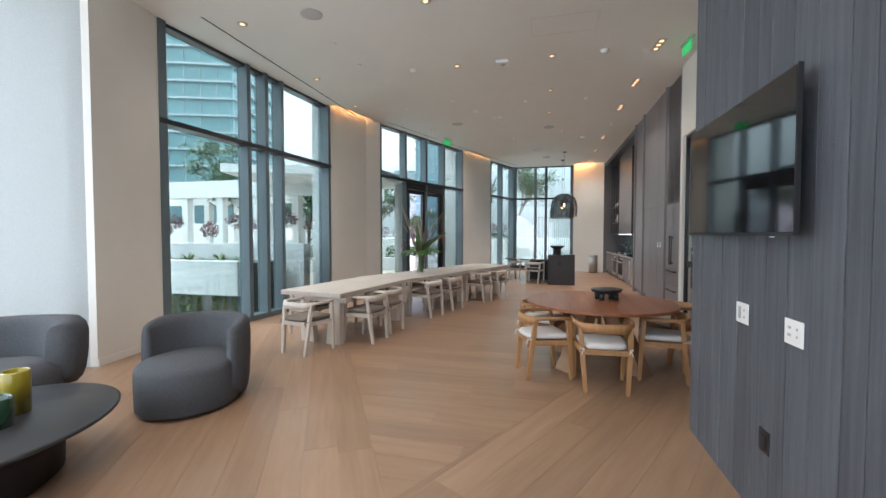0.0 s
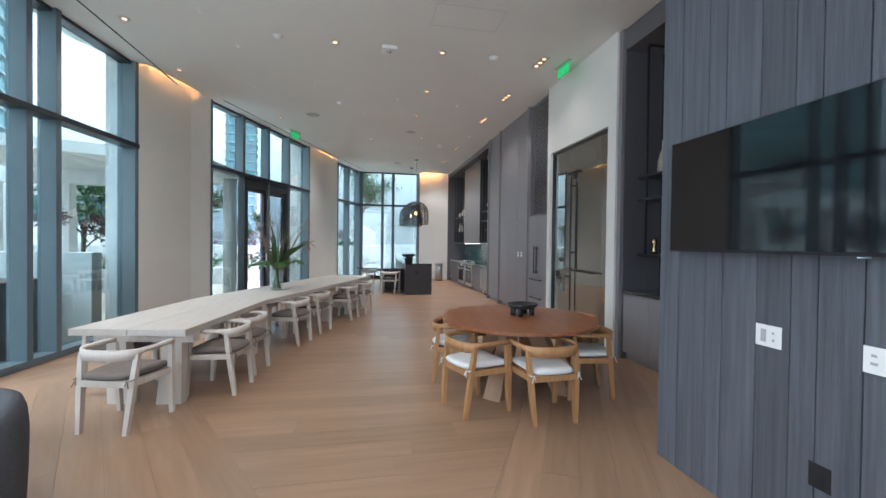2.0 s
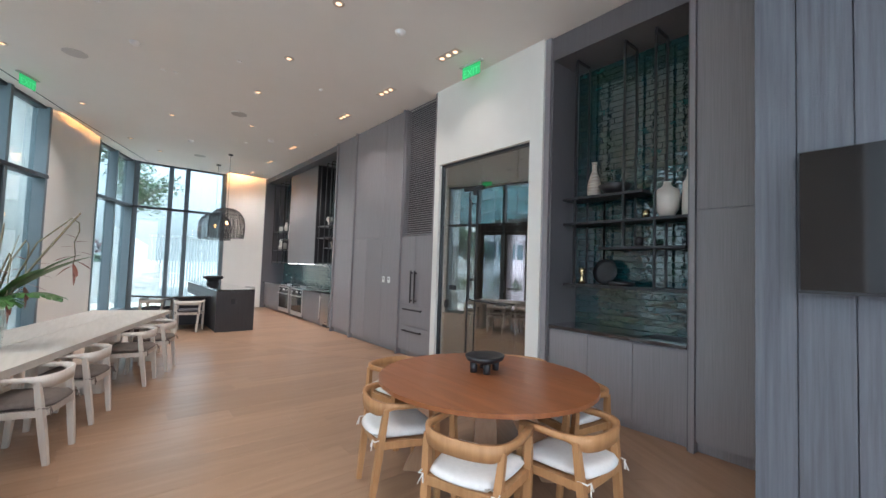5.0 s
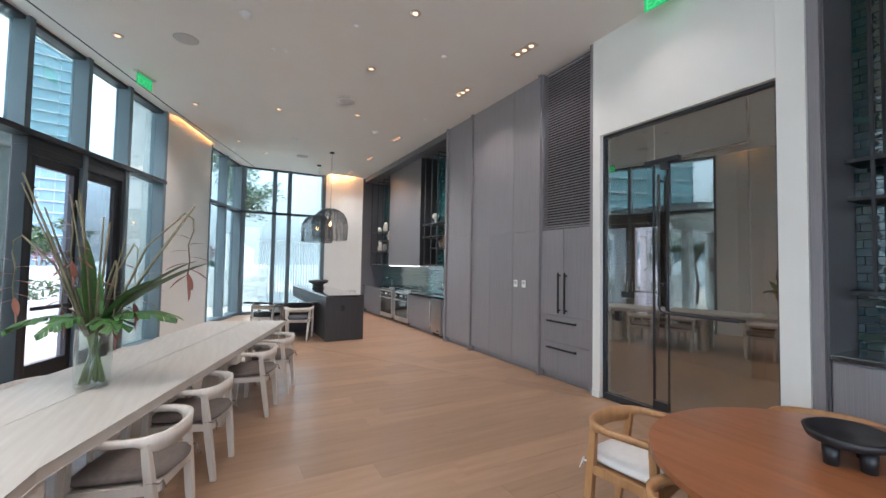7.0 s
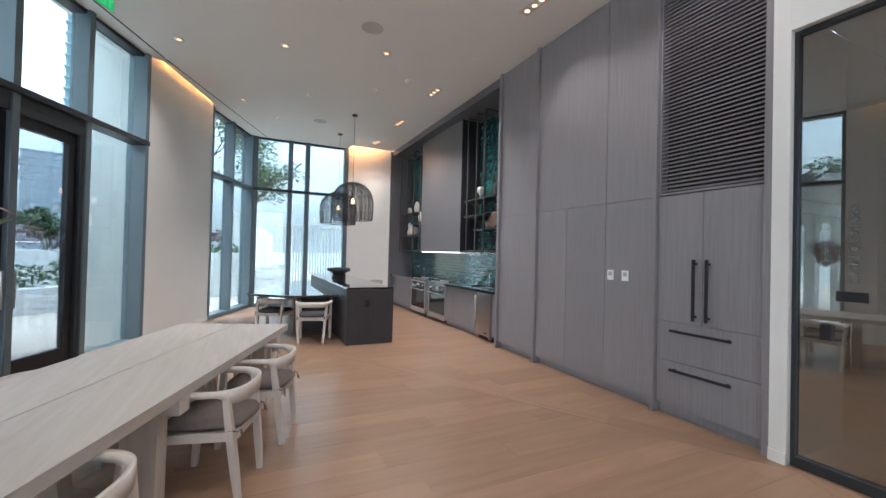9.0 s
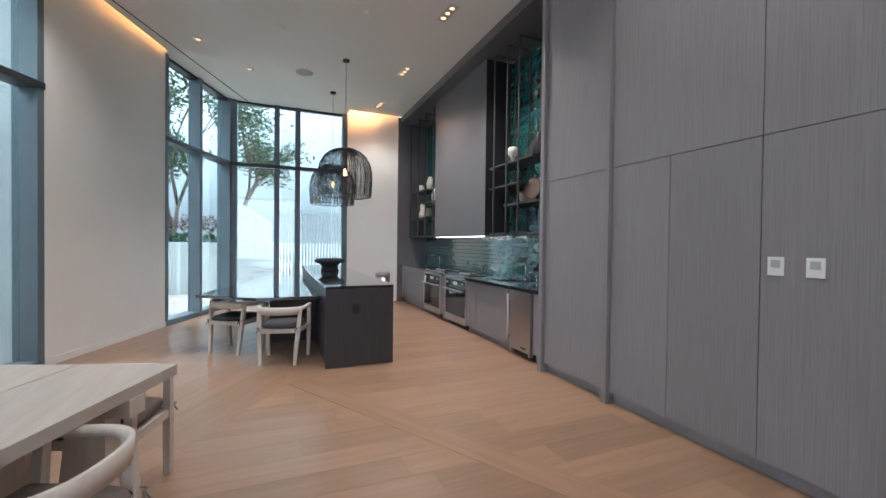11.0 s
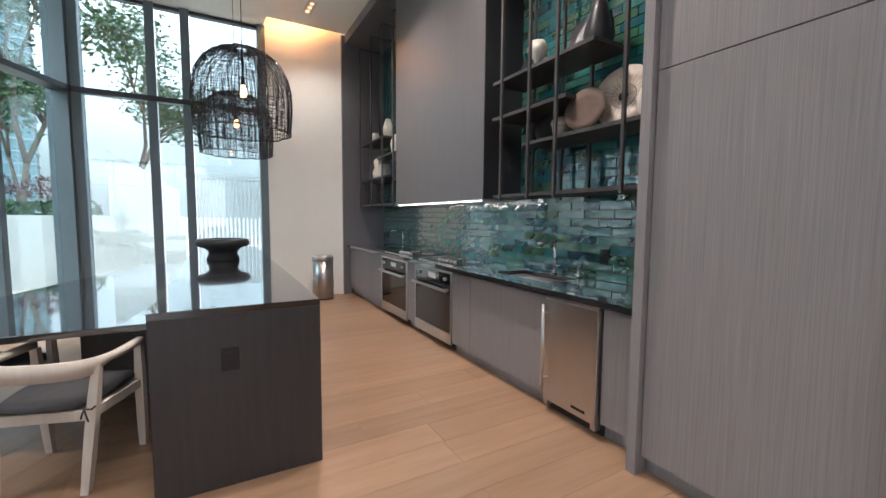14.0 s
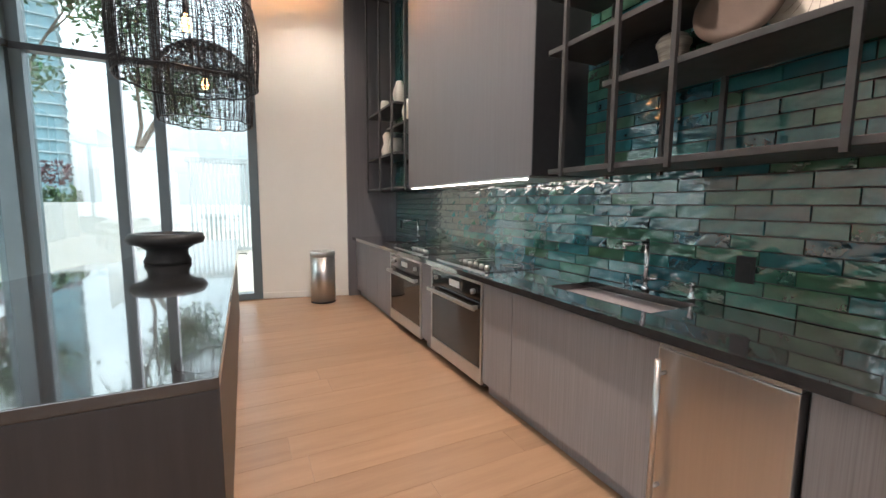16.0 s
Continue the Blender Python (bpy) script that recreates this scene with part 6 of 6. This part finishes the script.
def tower(x, y, w, d, h, rz, label, glass_c, floors):
    t = base("tower", x, y, -0.9, rz, label=label, category="tower", group="distant towers")
    gm = mat("tower_glass", glass_c, tuple(v * 0.75 for v in glass_c), 0.12, scale=0.12, vary=0.0)
    part(boxes("body", [(-w / 2, w / 2, -d / 2, d / 2, 0, h)], gm), t)
    fl = h / floors
    part(boxes("slab", [(-w / 2 - 0.5, w / 2 + 0.5, -d / 2 - 0.5, d / 2 + 0.5, i * fl, i * fl + 0.3) for i in range(1, floors + 1)], mat("tower_slab", (0.36, 0.42, 0.44), None, 0.7)), t)
    rows = []
    n = int(w / 2.4)
    for i in range(n + 1):
        xx = -w / 2 + w * i / n
        rows += [(xx - 0.07, xx + 0.07, -d / 2 - 0.12, -d / 2 - 0.001, 0, h), (xx - 0.07, xx + 0.07, d / 2 + 0.001, d / 2 + 0.12, 0, h)]
    n = int(d / 2.4)
    for i in range(n + 1):
        yy = -d / 2 + d * i / n
        rows += [(w / 2 + 0.001, w / 2 + 0.12, yy - 0.07, yy + 0.07, 0, h), (-w / 2 - 0.12, -w / 2 - 0.001, yy - 0.07, yy + 0.07, 0, h)]
    part(boxes("mullion", rows, mat("tower_mullion", (0.3, 0.36, 0.38), None, 0.5)), t)
    return t


tower(-62, 62, 22, 22, 90, 20, "tall teal glass residential tower with white floor slabs", (0.16, 0.30, 0.32), 34)
tower(-39.5, 138, 8, 8, 80, 12, "tall pale teal glass tower in the distance", (0.20, 0.33, 0.38), 30)
tower(-74, 212, 11, 10, 37, 15, "distant pale office tower", (0.40, 0.43, 0.47), 14)


SPLIT = ("knob", "hinge", "insert", "burner", "post", "trim", "fitting", "frame", "sill", "transom", "foot", "lamp", "column", "crossbeam", "light_strip", "rail", "bracket", "body", "cheek", "fascia", "rafter", "window", "ray")
for ob in [o for o in scene.objects if o.type == "MESH" and o.parent]:
    nm, top = ob.name.split(".")[0], ob.parent.name.split(".")[0]
    if nm in SPLIT or (nm == "leg" and top in ("long_table", "round_table")) or (nm == "mullion" and top.startswith("window")):
        parted(ob)


# ---- tiles ----
def tile_rows(y0, y1, z0, z1, x, length=0.30, height=0.072, gap=0.003):
    rng = random.Random(int(y0 * 7 + z0 * 13))
    rows = []
    z, r = z0, 0
    while z + height * 0.5 < z1:
        y = y0 - (length * (0.5 if r % 2 else 0.0)) + rng.uniform(-0.02, 0.02)
        while y < y1:
            a, b = max(y, y0), min(y + length, y1)
            if b - a > 0.02:
                rows.append((a + gap / 2, b - gap / 2, z + gap / 2, min(z + height, z1) - gap / 2))
            y += length
        z += height
        r += 1
    return rows


def tile_mesh(bm, x, a, b, z0, z1, rng, th=0.012):
    t = [rng.uniform(-0.0018, 0.0018) for _ in range(4)]
    f = [bm.verts.new((x - th + t[i], y, z)) for i, (y, z) in enumerate(((a + 0.002, z0 + 0.002), (b - 0.002, z0 + 0.002), (b - 0.002, z1 - 0.002), (a + 0.002, z1 - 0.002)))]
    k = [bm.verts.new((x, y, z)) for y, z in ((a, z0), (b, z0), (b, z1), (a, z1))]
    bm.faces.new(f)
    for i in range(4):
        bm.faces.new((f[i], k[i], k[(i + 1) % 4], f[(i + 1) % 4]))


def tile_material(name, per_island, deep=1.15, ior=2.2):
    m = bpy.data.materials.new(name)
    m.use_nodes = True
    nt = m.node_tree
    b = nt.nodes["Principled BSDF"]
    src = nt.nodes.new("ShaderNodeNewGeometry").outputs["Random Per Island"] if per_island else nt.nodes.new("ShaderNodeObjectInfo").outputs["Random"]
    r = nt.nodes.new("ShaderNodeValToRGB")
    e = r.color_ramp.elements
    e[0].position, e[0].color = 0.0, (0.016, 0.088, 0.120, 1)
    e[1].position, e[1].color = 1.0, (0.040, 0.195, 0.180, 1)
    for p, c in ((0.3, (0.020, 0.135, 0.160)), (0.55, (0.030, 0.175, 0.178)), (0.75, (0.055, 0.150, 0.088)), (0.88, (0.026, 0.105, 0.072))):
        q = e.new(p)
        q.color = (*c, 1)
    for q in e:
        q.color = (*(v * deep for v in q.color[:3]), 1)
    nt.links.new(src, r.inputs["Fac"])
    mx = nt.nodes.new("ShaderNodeMix")
    mx.data_type, mx.blend_type = "RGBA", "MULTIPLY"
    mx.inputs["Factor"].default_value = 0.6
    nt.links.new(r.outputs["Color"], mx.inputs["A"])
    nt.links.new(ramp(nt, noise_at(nt, 9, (1, 1, 1), 5), (0.55, 0.6, 0.6), (1.3, 1.3, 1.25)), mx.inputs["B"])
    nt.links.new(mx.outputs["Result"], b.inputs["Base Color"])
    b.inputs["Roughness"].default_value = 0.05
    b.inputs["Specular IOR Level"].default_value = 0.8
    b.inputs["Coat Weight"].default_value = 1.0
    b.inputs["Coat IOR"].default_value = ior
    b.inputs["Coat Roughness"].default_value = 0.04
    bp = nt.nodes.new("ShaderNodeBump")
    bp.inputs["Strength"].default_value, bp.inputs["Distance"].default_value = 0.34, 0.010
    nt.links.new(noise_at(nt, 12, (1, 1, 1.6), 2, 0.45), bp.inputs["Height"])
    nt.links.new(bp.outputs["Normal"], b.inputs["Coat Normal"])
    nt.links.new(bp.outputs["Normal"], b.inputs["Normal"])
    return m


M_TILE_ONE, M_TILE_MANY = tile_material("green_glazed_tile", False), tile_material("green_glazed_tiles", True)
rng_t = random.Random(5)
near_tiles = tile_rows(KY0, KY1, 0.906, 1.60, 3.214)
for a, b, z0, z1 in near_tiles:
    bm = bmesh.new()
    tile_mesh(bm, 0, a - (a + b) / 2, b - (a + b) / 2, z0 - (z0 + z1) / 2, z1 - (z0 + z1) / 2, rng_t)
    o = done("tile", bm, M_TILE_ONE)
    o.location = (3.2145, (a + b) / 2, (z0 + z1) / 2)
    o.parent = tile_wall
bm = bmesh.new()
for a, b, z0, z1 in tile_rows(KY0, KY1, 1.60, 4.43, 3.214):
    tile_mesh(bm, 3.2145, a, b, z0, z1, rng_t)
tagged(done("tiles", bm, M_TILE_MANY, tile_wall), kind="stuff")
# niche tiles: kitchen glaze copied darker, the recess's shade put into its colour
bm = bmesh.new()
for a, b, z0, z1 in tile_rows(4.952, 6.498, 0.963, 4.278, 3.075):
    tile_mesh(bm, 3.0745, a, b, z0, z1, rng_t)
tagged(done("tiles", bm, tile_material("shaded_niche_tiles", True, 0.34, 1.6), niche), kind="stuff")


# ---- floor planks ----
def clip(poly, p, n):
    """The part of a polygon on the side of point p to which n points."""
    out = []
    for i in range(len(poly)):
        a, b = poly[i], poly[(i + 1) % len(poly)]
        da, db = (a - p).dot(n), (b - p).dot(n)
        if da >= 0:
            out.append(a)
        if (da >= 0) != (db >= 0):
            out.append(a + (b - a) * (da / (da - db)))
    return out


def zone_planks(zone, heading, width, seed, lengths=(1.9, 2.6), lift=0.0):
    rng = random.Random(seed)
    h = radians(heading)
    u, v = Vector((math.cos(h), math.sin(h))), Vector((-math.sin(h), math.cos(h)))
    zone = [Vector(p) for p in zone]
    us, vs = [p.dot(u) for p in zone], [p.dot(v) for p in zone]
    area = sum(zone[i].x * zone[(i + 1) % len(zone)].y - zone[(i + 1) % len(zone)].x * zone[i].y for i in range(len(zone)))
    if area < 0:
        zone = zone[::-1]
    y = min(vs)
    while y < max(vs):
        x = min(us) - rng.uniform(0, lengths[1])
        while x < max(us):
            ln = rng.uniform(*lengths)
            g = 0.0008
            poly = [u * a + v * b for a, b in ((x + g, y + g), (x + ln - g, y + g), (x + ln - g, y + width - g), (x + g, y + width - g))]
            for i in range(len(zone)):
                a, b = zone[i], zone[(i + 1) % len(zone)]
                e = (b - a).normalized()
                nrm = Vector((-e.y, e.x))
                poly = clip(poly, a + nrm * g, nrm)
                if len(poly) < 3:
                    break
            if len(poly) >= 3:
                c = sum(poly, Vector((0, 0))) / len(poly)
                ar = abs(sum(poly[i].x * poly[(i + 1) % len(poly)].y - poly[(i + 1) % len(poly)].x * poly[i].y for i in range(len(poly)))) / 2
                if ar > 0.0003:
                    bm = bmesh.new()
                    loc = [((p - c).dot(u), (p - c).dot(v)) for p in poly]
                    hi = [bm.verts.new((a, b, 0)) for a, b in loc]
                    lo = [bm.verts.new((a, b, -0.0055)) for a, b in loc]
                    bm.faces.new(hi)
                    for i in range(len(loc)):
                        j = (i + 1) % len(loc)
                        bm.faces.new((lo[i], lo[j], hi[j], hi[i]))
                    o = done("plank", bm, M_OAK)
                    o.matrix_world = pose(c.x, c.y, lift + rng.uniform(-0.0004, 0.0), 0, 0, heading)
                    o.parent = slab
            x += ln
        y += width


ZA, ZB = (-0.85, 2.70), (-0.27, 13.32)
ZL, ZR = (-3.75, 7.6), (2.40, 8.60)
W = 0.245
zone_planks([ZA, ZR, ZB, ZL], 0, W, 1)
zone_planks([ZA, (-0.85, -3.2), (3.0, -3.2), (3.2, 8.6), ZR], 62, W, 2)
zone_planks([ZA, ZL, (-5.2, 5.2165), (-6.2, 3.4), (-6.2, -3.2), (-0.85, -3.2)], 120, W, 3)
zone_planks([ZR, (3.2, 8.6), (3.2, 18.7), (-0.27, 18.95), ZB], 0, W, 4)
zone_planks([ZB, (-0.27, 18.95), (-1.45, 19.1), (-5.0, 10.2), (-5.2, 5.2165), ZL], 60, W, 5)
zone_planks([(3.2, 6.0), (5.4, 6.0), (5.4, 10.2), (3.2, 10.2)], 0, W, 6, (3.0, 4.0))


def band(a, b, seed):
    """One plank's width along a seam between two fields."""
    a, b = Vector(a), Vector(b)
    e = (b - a).normalized()
    n = Vector((e.y, -e.x)) * W
    zone_planks([a, b, b + n, a + n], math.degrees(math.atan2(e.y, e.x)), W, seed, (2.2, 3.0), 0.0014)


band(ZR, ZB, 7)
band(ZL, ZA, 8)
